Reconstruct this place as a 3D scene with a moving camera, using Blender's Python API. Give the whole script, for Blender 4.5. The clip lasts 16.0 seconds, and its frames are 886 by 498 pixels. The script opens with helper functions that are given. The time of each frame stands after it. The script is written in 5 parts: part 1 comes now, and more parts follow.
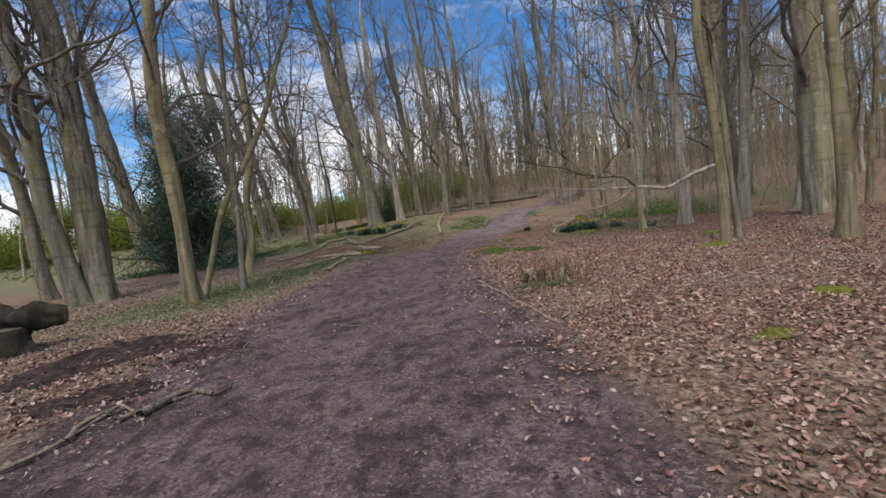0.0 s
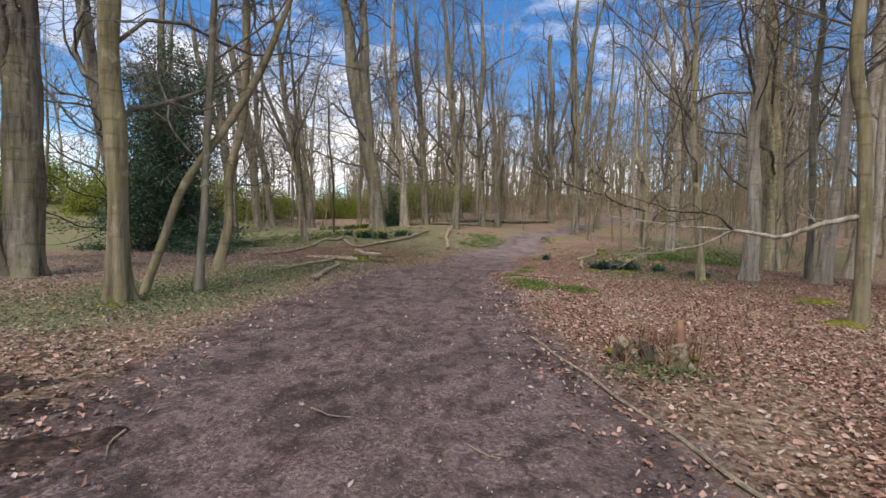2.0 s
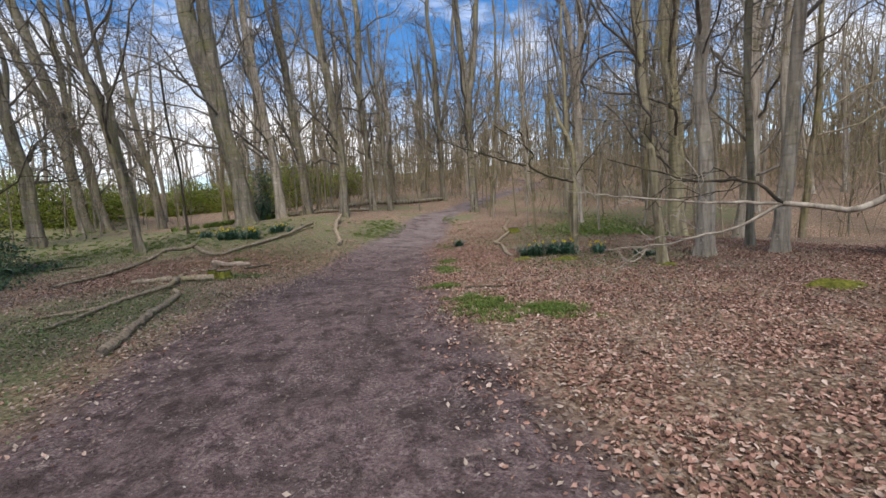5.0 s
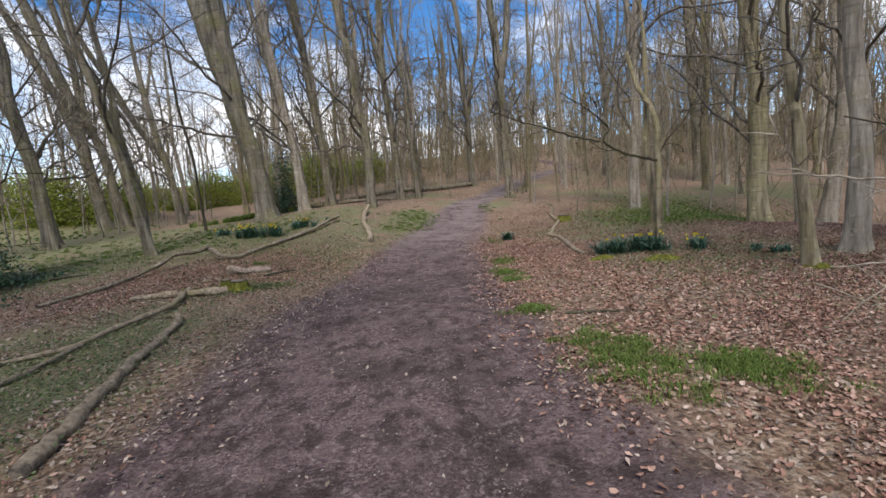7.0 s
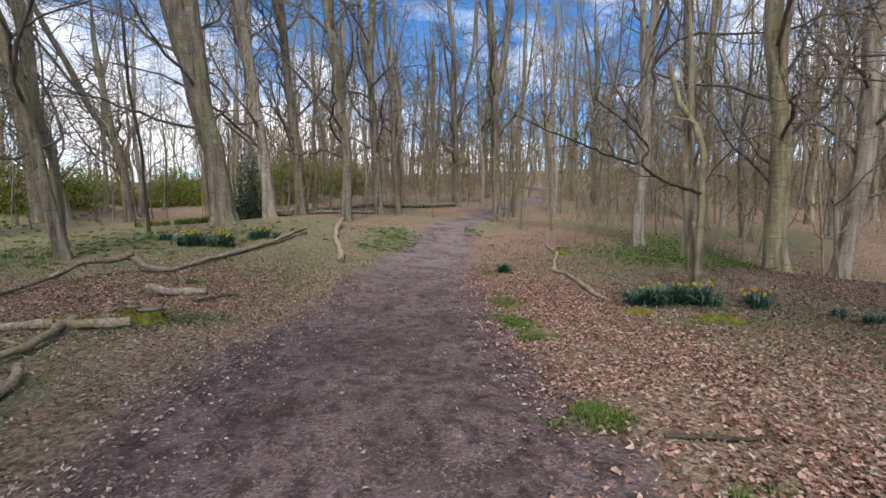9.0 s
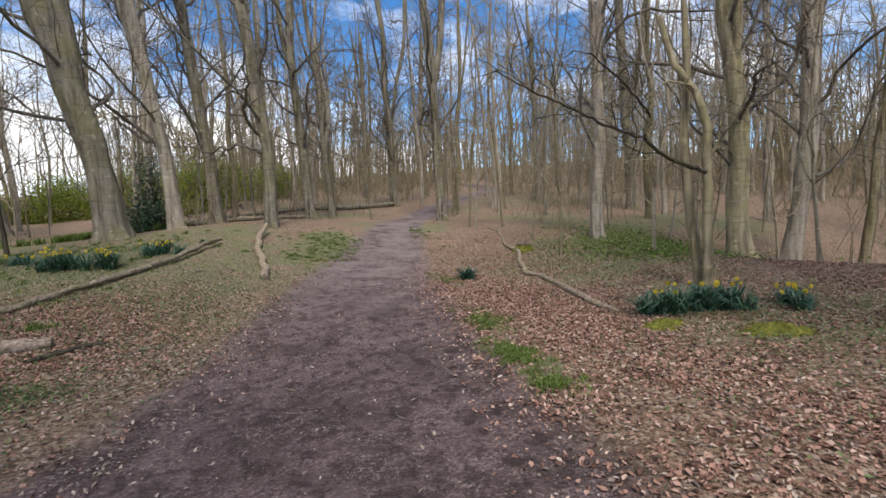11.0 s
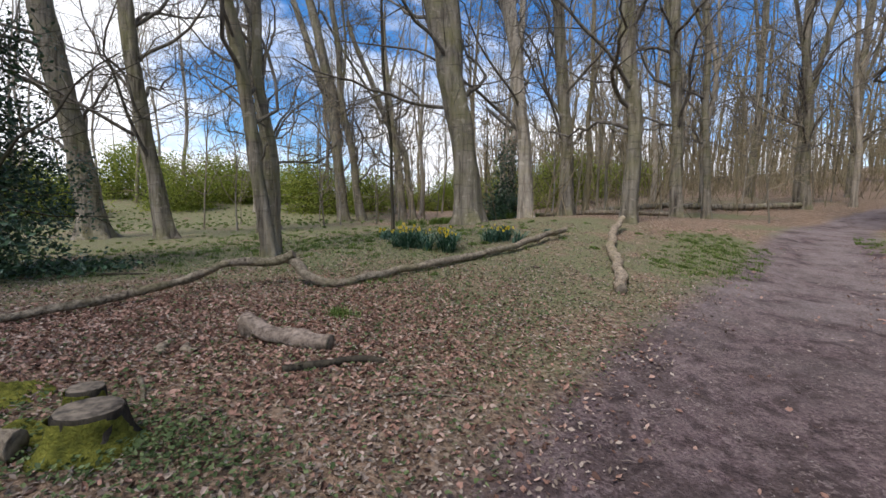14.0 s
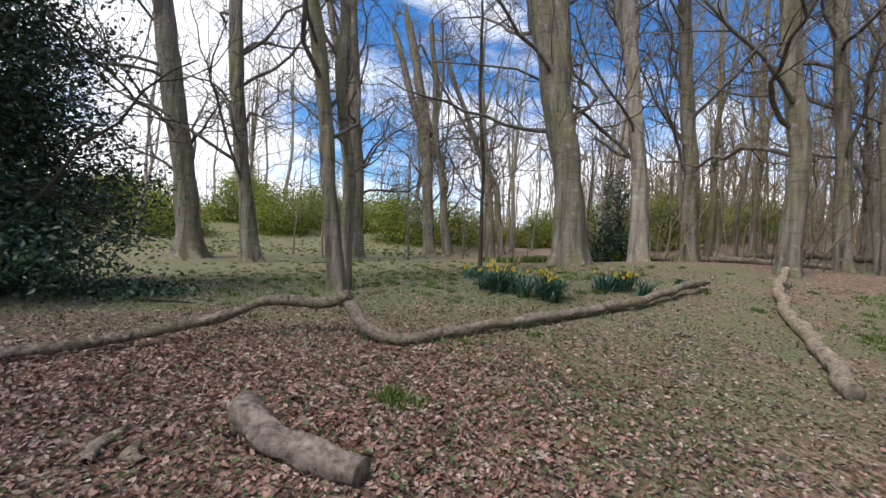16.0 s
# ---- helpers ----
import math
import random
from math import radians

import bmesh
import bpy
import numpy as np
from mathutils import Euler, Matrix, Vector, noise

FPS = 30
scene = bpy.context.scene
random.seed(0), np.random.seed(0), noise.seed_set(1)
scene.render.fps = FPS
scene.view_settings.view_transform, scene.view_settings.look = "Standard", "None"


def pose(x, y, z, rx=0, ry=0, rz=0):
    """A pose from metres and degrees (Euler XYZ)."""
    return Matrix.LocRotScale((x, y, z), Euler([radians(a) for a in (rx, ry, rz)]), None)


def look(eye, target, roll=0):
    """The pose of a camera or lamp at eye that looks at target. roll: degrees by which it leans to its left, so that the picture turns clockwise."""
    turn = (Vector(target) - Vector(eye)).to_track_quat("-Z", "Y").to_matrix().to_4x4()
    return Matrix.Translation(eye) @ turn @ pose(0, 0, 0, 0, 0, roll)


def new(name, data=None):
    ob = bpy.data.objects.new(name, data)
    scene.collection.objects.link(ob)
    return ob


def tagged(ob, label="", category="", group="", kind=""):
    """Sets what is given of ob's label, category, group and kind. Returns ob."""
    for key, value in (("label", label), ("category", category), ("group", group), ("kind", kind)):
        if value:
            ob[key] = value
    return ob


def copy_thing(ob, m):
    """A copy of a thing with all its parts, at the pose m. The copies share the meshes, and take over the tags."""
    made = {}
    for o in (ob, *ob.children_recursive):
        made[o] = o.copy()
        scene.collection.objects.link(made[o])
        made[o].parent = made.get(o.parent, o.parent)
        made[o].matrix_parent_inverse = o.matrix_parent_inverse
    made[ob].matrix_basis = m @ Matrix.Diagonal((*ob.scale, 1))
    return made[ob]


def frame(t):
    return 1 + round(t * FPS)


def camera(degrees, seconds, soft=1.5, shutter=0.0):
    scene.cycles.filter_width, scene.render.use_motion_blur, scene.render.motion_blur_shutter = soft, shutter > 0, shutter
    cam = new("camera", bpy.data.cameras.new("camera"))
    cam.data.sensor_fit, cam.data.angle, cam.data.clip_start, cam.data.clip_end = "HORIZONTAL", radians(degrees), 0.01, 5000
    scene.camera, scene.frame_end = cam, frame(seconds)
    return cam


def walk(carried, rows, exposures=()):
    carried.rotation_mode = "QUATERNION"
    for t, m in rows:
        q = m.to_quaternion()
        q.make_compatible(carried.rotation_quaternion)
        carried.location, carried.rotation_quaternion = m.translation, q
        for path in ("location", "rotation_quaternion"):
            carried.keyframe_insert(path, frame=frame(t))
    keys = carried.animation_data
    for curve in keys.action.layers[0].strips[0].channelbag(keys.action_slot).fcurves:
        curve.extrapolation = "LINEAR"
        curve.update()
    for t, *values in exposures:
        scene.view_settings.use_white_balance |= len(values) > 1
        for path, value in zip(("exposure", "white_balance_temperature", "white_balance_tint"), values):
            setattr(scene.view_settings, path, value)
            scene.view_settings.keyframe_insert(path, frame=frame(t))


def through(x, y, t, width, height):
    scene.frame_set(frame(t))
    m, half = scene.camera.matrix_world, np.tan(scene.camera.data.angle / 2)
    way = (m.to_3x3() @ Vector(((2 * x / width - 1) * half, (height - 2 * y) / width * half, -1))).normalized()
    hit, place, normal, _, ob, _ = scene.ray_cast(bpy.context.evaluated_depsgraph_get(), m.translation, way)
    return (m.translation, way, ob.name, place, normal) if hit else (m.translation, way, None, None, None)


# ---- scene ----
cam = camera(90.1, 16.0, soft=1.5)
PATH = [
    (0, (1.588, -0.059, 1.112), (1.413, 1.929, 0.979), -6.3),
    (0.5, (1.439, 0.556, 1.139), (1.188, 2.537, 1.028), -4.0),
    (1, (1.272, 1.133, 1.165), (1.072, 3.121, 1.078), -1.9),
    (1.5, (1.124, 1.735, 1.166), (1.029, 3.731, 1.096), 0.6),
    (2, (0.827, 2.347, 1.185), (0.676, 4.34, 1.104), 1.9),
    (2.5, (0.804, 2.895, 1.206), (0.955, 4.885, 1.069), -1.5),
    (3, (0.671, 3.503, 1.254), (0.857, 5.486, 1.073), 0.8),
    (3.5, (0.634, 4.044, 1.302), (0.96, 6.008, 1.106), -3.9),
    (4, (0.601, 4.64, 1.357), (0.949, 6.6, 1.162), -3.7),
    (4.2, (0.551, 4.875, 1.372), (0.911, 6.835, 1.198), -2.4),
    (6.3, (0.103, 7.422, 1.633), (0.363, 9.393, 1.419), -5.3),
    (6.5, (0.025, 7.632, 1.631), (0.239, 9.606, 1.391), -4.7),
    (7, (-0.019, 8.152, 1.659), (0.229, 10.122, 1.421), -4.5),
    (7.5, (-0.065, 8.775, 1.688), (0.206, 10.749, 1.516), -4.0),
    (8, (-0.131, 9.344, 1.691), (0.163, 11.317, 1.554), 0.5),
    (8.5, (-0.084, 9.924, 1.702), (0.214, 11.897, 1.568), 0.2),
    (9, (-0.052, 10.502, 1.68), (0.321, 12.461, 1.522), 0.2),
    (9.5, (0.091, 11.078, 1.704), (0.557, 13.013, 1.508), -0.9),
    (10, (0.077, 11.668, 1.687), (0.565, 13.599, 1.503), -0.4),
    (10.2, (0.042, 11.832, 1.716), (0.567, 13.753, 1.538), -0.9),
    (12.3, (0.138, 14.329, 1.361), (0.838, 16.197, 1.221), -2.7),
    (12.5, (0.161, 14.559, 1.348), (0.765, 16.46, 1.205), -2.6),
    (13, (0.075, 15.258, 1.353), (0.326, 17.238, 1.213), -0.2),
    (13.5, (-0.154, 15.834, 1.366), (-0.368, 17.819, 1.248), 1.3),
    (14, (-0.399, 16.367, 1.334), (-1.192, 18.198, 1.2), 1.2),
    (14.5, (-0.73, 16.825, 1.323), (-1.703, 18.566, 1.174), 1.2),
    (15, (-0.949, 17.249, 1.312), (-2.006, 18.94, 1.157), 3.8),
    (15.5, (-1.219, 17.631, 1.338), (-2.346, 19.28, 1.249), 7.2),
    (16, (-1.376, 17.977, 1.348), (-2.513, 19.622, 1.354), 4.3),
]
walk(cam, [(t, look(eye, target, roll)) for t, eye, target, roll in PATH], ((0, -0.04, 6450, 12), (1, 0.2, 6450, 12), (1.5, 0.26, 6650, 12), (2, 0.24, 6700, 13), (3, 0.22, 6550, 12), (6.5, 0.2, 6400, 12), (8.5, 0.2, 6300, 13), (9.5, 0.34, 6450, 12), (10.2, 0.28, 6450, 12), (12.5, 0.32, 6550, 11), (13.5, 0.12, 6250, 12), (14.5, 0.34, 6300, 13), (15, 0.38, 6300, 13), (16, 0.3, 6250, 14)))


# ---- light ----
SUN_EL, SUN_AZ = radians(56), radians(192)      # azimuth from +y, clockwise
sun = new("sun", bpy.data.lights.new("sun", "SUN"))
sun.data.energy, sun.data.angle, sun.data.color = 3.2, radians(22), (1.0, 0.92, 0.82)
sun.matrix_world = look((math.sin(SUN_AZ) * math.cos(SUN_EL) * 60, math.cos(SUN_AZ) * math.cos(SUN_EL) * 60, math.sin(SUN_EL) * 60), (0, 0, 0))
world = bpy.data.worlds.new("sky")
scene.world = world
world.use_nodes = True
wn, wl = world.node_tree.nodes, world.node_tree.links
background = wn["Background"]
sky = wn.new("ShaderNodeTexSky")
sky.sky_type, sky.sun_disc = "NISHITA", False
sky.sun_elevation, sky.sun_rotation = SUN_EL, SUN_AZ
sky.air_density, sky.dust_density, sky.ozone_density = 1.0, 0.3, 2.5
sky.altitude = 800
where = wn.new("ShaderNodeTexCoord")
stretch = wn.new("ShaderNodeMapping")
stretch.inputs["Scale"].default_value = (1.0, 1.0, 2.6)
stretch.inputs["Location"].default_value = (1.7, 0.45, 0.2)
puffs = wn.new("ShaderNodeTexNoise")
puffs.inputs["Scale"].default_value, puffs.inputs["Detail"].default_value, puffs.inputs["Roughness"].default_value = 2.6, 9.0, 0.58
cover = wn.new("ShaderNodeValToRGB")
cover.color_ramp.elements[0].position, cover.color_ramp.elements[1].position = 0.44, 0.63
cloud = wn.new("ShaderNodeMixRGB")
cloud.inputs[2].default_value = (10.2, 10.3, 10.5, 1)
wl.new(where.outputs["Generated"], stretch.inputs["Vector"])
wl.new(stretch.outputs["Vector"], puffs.inputs["Vector"])
# a bank of cloud in the west
west = wn.new("ShaderNodeSeparateXYZ")
bank = wn.new("ShaderNodeMapRange")
bank.inputs["From Min"].default_value, bank.inputs["From Max"].default_value = -0.66, -0.86
bank.inputs["To Min"].default_value, bank.inputs["To Max"].default_value = 0.0, 0.13
thick = wn.new("ShaderNodeMath")
wl.new(where.outputs["Generated"], west.inputs[0])
wl.new(west.outputs["X"], bank.inputs["Value"])
wl.new(bank.outputs["Result"], thick.inputs[0])
wl.new(puffs.outputs["Fac"], thick.inputs[1])
wl.new(thick.outputs[0], cover.inputs["Fac"])
wl.new(cover.outputs["Color"], cloud.inputs[0])
deep = wn.new("ShaderNodeHueSaturation")
deep.inputs["Saturation"].default_value, deep.inputs["Value"].default_value = 1.3, 1.4
wl.new(sky.outputs["Color"], deep.inputs["Color"])
wl.new(deep.outputs["Color"], cloud.inputs[1])
wl.new(cloud.outputs["Color"], background.inputs["Color"])
background.inputs["Strength"].default_value = 0.118


# ---- materials ----
def material(name, rough=0.9, spec=0.25):
    m = bpy.data.materials.new(name)
    m.use_nodes = True
    b = m.node_tree.nodes["Principled BSDF"]
    b.inputs["Roughness"].default_value, b.inputs["Specular IOR Level"].default_value = rough, spec
    return m, m.node_tree, b


def coords(nt, scale=(1, 1, 1), kind="Object"):
    c, k = nt.nodes.new("ShaderNodeTexCoord"), nt.nodes.new("ShaderNodeMapping")
    k.inputs["Scale"].default_value = scale
    nt.links.new(c.outputs[kind], k.inputs["Vector"])
    return k.outputs["Vector"]


def noisy(nt, vec, scale, detail=4.0, rough=0.55):
    n = nt.nodes.new("ShaderNodeTexNoise")
    n.inputs["Scale"].default_value, n.inputs["Detail"].default_value, n.inputs["Roughness"].default_value = scale, detail, rough
    nt.links.new(vec, n.inputs["Vector"])
    return n.outputs["Fac"]


def cells(nt, vec, scale, feature="F1"):
    n = nt.nodes.new("ShaderNodeTexVoronoi")
    n.feature = feature
    n.inputs["Scale"].default_value = scale
    nt.links.new(vec, n.inputs["Vector"])
    return n


def ramp(nt, fac, *stops):
    r = nt.nodes.new("ShaderNodeValToRGB")
    e = r.color_ramp.elements
    while len(e) < len(stops):
        e.new(0.5)
    for el, (p, c) in zip(e, stops):
        el.position, el.color = p, (*c, 1) if len(c) == 3 else c
    nt.links.new(fac, r.inputs["Fac"])
    return r.outputs["Color"]


def grey(v):
    return (v, v, v)


def mixed(nt, fac, a, b, how="MIX"):
    m = nt.nodes.new("ShaderNodeMixRGB")
    m.blend_type = how
    for k, v in enumerate((fac, a, b)):
        if isinstance(v, (int, float)):
            m.inputs[k].default_value = v
        elif isinstance(v, tuple):
            m.inputs[k].default_value = (*v, 1)
        else:
            nt.links.new(v, m.inputs[k])
    return m.outputs["Color"]


def relief(nt, b, height, strength=0.5, distance=0.02):
    n = nt.nodes.new("ShaderNodeBump")
    n.inputs["Strength"].default_value, n.inputs["Distance"].default_value = strength, distance
    nt.links.new(height, n.inputs["Height"])
    nt.links.new(n.outputs["Normal"], b.inputs["Normal"])


def attribute(nt, name):
    a = nt.nodes.new("ShaderNodeAttribute")
    a.attribute_name = name
    return a.outputs["Fac"]


def bark(name, light, dark, green, greenness=0.5, grain=(1, 1, 0.11), ringed=0.4):
    m, nt, b = material(name, 0.92, 0.15)
    v, streak = coords(nt), coords(nt, grain)
    base = ramp(nt, noisy(nt, streak, 7, 6, 0.68), (0.36, tuple(c * 0.7 for c in dark)), (0.5, tuple((c + d) / 2 for c, d in zip(light, dark))), (0.64, light))
    lean = nt.nodes.new("ShaderNodeObjectInfo")
    base = mixed(nt, ramp(nt, lean.outputs["Random"], (0, grey(0.0)), (1, grey(0.35))), base, tuple(c * 0.62 for c in light))
    algae = ramp(nt, noisy(nt, v, 1.3, 4), (0.62 - 0.3 * greenness, grey(0)), (0.85 - 0.25 * greenness, grey(0.75)))
    base = mixed(nt, algae, base, green)
    blotch = ramp(nt, noisy(nt, v, 4.5, 3), (0.60, grey(0)), (0.68, grey(0.45)))
    base = mixed(nt, blotch, base, tuple(min(1, c * 1.35) for c in light))
    rings = ramp(nt, noisy(nt, coords(nt, (0.45, 0.45, 3.4)), 3.5, 4), (0.57, grey(0)), (0.66, grey(ringed)))
    base = mixed(nt, rings, base, tuple(c * 0.8 for c in dark))
    nt.links.new(base, b.inputs["Base Color"])
    relief(nt, b, mixed(nt, 0.5, noisy(nt, streak, 22, 5, 0.7), noisy(nt, v, 6, 3)), 1.0, 0.06)
    return m


BARK = bark("beech_bark", (0.30, 0.265, 0.205), (0.072, 0.06, 0.046), (0.18, 0.17, 0.075), 0.6, ringed=0.42)
BARK_GREEN = bark("algae_bark", (0.31, 0.26, 0.17), (0.10, 0.082, 0.053), (0.20, 0.18, 0.075), 0.7, ringed=0.42)
BARK_DARK = bark("dark_bark", (0.10, 0.085, 0.06), (0.04, 0.034, 0.026), (0.08, 0.085, 0.03), 0.4)
BARK_BLACK = bark("rotten_bark", (0.06, 0.05, 0.038), (0.018, 0.015, 0.012), (0.06, 0.06, 0.02), 0.5)
BARK_PALE = bark("pale_bark", (0.46, 0.405, 0.325), (0.19, 0.16, 0.12), (0.25, 0.225, 0.11), 0.35)
# twigs paled in the colour, as if lit; mostly for the far wood
TWIG_LIT = bark("lit_twig_bark", (0.41, 0.35, 0.245), (0.18, 0.147, 0.10), (0.20, 0.185, 0.08), 0.35)
BRUSH = bark("brush_bark", (0.33, 0.275, 0.175), (0.13, 0.104, 0.066), (0.19, 0.18, 0.07), 0.4)
STALK = bark("stalk_bark", (0.32, 0.185, 0.12), (0.13, 0.075, 0.05), (0.24, 0.17, 0.08), 0.3)
# same twigs darkened in the colour: near crowns as silhouettes against the sky
BRANCH_BACKLIT = bark("backlit_branch_bark", (0.215, 0.19, 0.155), (0.08, 0.068, 0.055), (0.12, 0.115, 0.06), 0.3)
DEADWOOD = bark("dead_wood", (0.38, 0.32, 0.235), (0.075, 0.059, 0.045), (0.16, 0.15, 0.06), 0.4, (2.6, 2.6, 2.6), 0.0)
LOG_PALE = bark("barkless_log", (0.46, 0.365, 0.29), (0.09, 0.064, 0.05), (0.24, 0.19, 0.13), 0.3, (2.6, 2.6, 2.6), 0.0)
BARK_YELLOW = bark("yellowish_bark", (0.40, 0.345, 0.225), (0.15, 0.122, 0.078), (0.32, 0.29, 0.14), 0.6)
LOG_TAN = bark("tan_dead_wood", (0.44, 0.36, 0.26), (0.19, 0.145, 0.10), (0.26, 0.23, 0.11), 0.35, (2.6, 2.6, 2.6), 0.0)


def wood_end():
    m, nt, b = material("cut_wood", 0.85, 0.2)
    nt.links.new(ramp(nt, noisy(nt, coords(nt), 14, 5), (0.36, (0.05, 0.042, 0.034)), (0.62, (0.22, 0.18, 0.135))), b.inputs["Base Color"])
    relief(nt, b, noisy(nt, coords(nt), 40, 3), 0.4, 0.01)
    return m


CUT = wood_end()


def leafy(name, stops, rough=0.6, spec=0.3, through=0.0):
    """Leaves whose colour differs from piece to piece."""
    m, nt, b = material(name, rough, spec)
    g = nt.nodes.new("ShaderNodeNewGeometry")
    c = ramp(nt, g.outputs["Random Per Island"], *stops)
    c = mixed(nt, 0.35, c, mixed(nt, 1.0, c, ramp(nt, noisy(nt, coords(nt), 30, 3), (0.3, grey(0.35)), (0.7, grey(1.0))), "MULTIPLY"))
    nt.links.new(c, b.inputs["Base Color"])
    if through:
        t, s, out = nt.nodes.new("ShaderNodeBsdfTranslucent"), nt.nodes.new("ShaderNodeMixShader"), nt.nodes["Material Output"]
        nt.links.new(c, t.inputs["Color"])
        s.inputs[0].default_value = through
        nt.links.new(b.outputs["BSDF"], s.inputs[1])
        nt.links.new(t.outputs["BSDF"], s.inputs[2])
        nt.links.new(s.outputs["Shader"], out.inputs["Surface"])
    return m


LITTER = leafy("fallen_leaves", [(0, (0.085, 0.046, 0.032)), (0.3, (0.22, 0.12, 0.085)), (0.6, (0.36, 0.205, 0.15)), (0.85, (0.46, 0.30, 0.23)), (1, (0.54, 0.42, 0.34))], 0.75)
LITTER_GREY = leafy("old_leaves", [(0, (0.09, 0.066, 0.052)), (0.4, (0.23, 0.175, 0.135)), (0.75, (0.36, 0.285, 0.225)), (1, (0.46, 0.38, 0.31))], 0.8)
CHIPS = leafy("pale_chips", [(0, (0.16, 0.12, 0.10)), (0.6, (0.22, 0.18, 0.16)), (1, (0.44, 0.39, 0.35))], 0.85)
GRASS = leafy("grass", [(0, (0.065, 0.10, 0.018)), (0.6, (0.13, 0.20, 0.035)), (1, (0.22, 0.28, 0.07))], 0.55, 0.3, 0.3)
HERB = leafy("herb_leaves", [(0, (0.05, 0.08, 0.025)), (0.6, (0.115, 0.165, 0.055)), (1, (0.21, 0.26, 0.11))], 0.6, 0.3, 0.25)
DAFFODIL = leafy("daffodil_leaves", [(0, (0.02, 0.06, 0.04)), (0.6, (0.05, 0.125, 0.075)), (1, (0.13, 0.22, 0.13))], 0.42, 0.45, 0.15)
HOLLY = leafy("holly_leaves", [(0, (0.017, 0.042, 0.024)), (0.6, (0.045, 0.10, 0.045)), (1, (0.10, 0.17, 0.065))], 0.36, 0.5)
FRESH = leafy("spring_leaves", [(0, (0.14, 0.19, 0.03)), (0.6, (0.30, 0.35, 0.055)), (1, (0.44, 0.46, 0.11))], 0.6, 0.3, 0.5)
BUDS = leafy("opening_buds", [(0, (0.13, 0.12, 0.035)), (0.6, (0.25, 0.23, 0.065)), (1, (0.36, 0.34, 0.11))], 0.7, 0.2, 0.3)
PETAL = leafy("yellow_petals", [(0, (0.62, 0.50, 0.03)), (1, (0.80, 0.66, 0.08))], 0.55, 0.3, 0.3)
TRUMPET = leafy("trumpet_petals", [(0, (0.74, 0.50, 0.015)), (1, (0.82, 0.60, 0.03))], 0.55, 0.3, 0.2)


def moss():
    m, nt, b = material("moss", 0.95, 0.1)
    nt.links.new(ramp(nt, noisy(nt, coords(nt), 16, 6), (0.3, (0.06, 0.066, 0.014)), (0.55, (0.155, 0.155, 0.028)), (0.75, (0.27, 0.255, 0.05))), b.inputs["Base Color"])
    relief(nt, b, noisy(nt, coords(nt), 60, 4), 0.9, 0.03)
    return m


MOSS = moss()


def soil():
    m, nt, b = material("bare_soil", 0.95, 0.12)
    nt.links.new(ramp(nt, noisy(nt, coords(nt), 18, 6, 0.7), (0.36, (0.022, 0.016, 0.014)), (0.52, (0.065, 0.045, 0.038)), (0.68, (0.17, 0.115, 0.09))), b.inputs["Base Color"])
    relief(nt, b, noisy(nt, coords(nt), 25, 5, 0.7), 1.0, 0.05)
    return m


SOIL = soil()


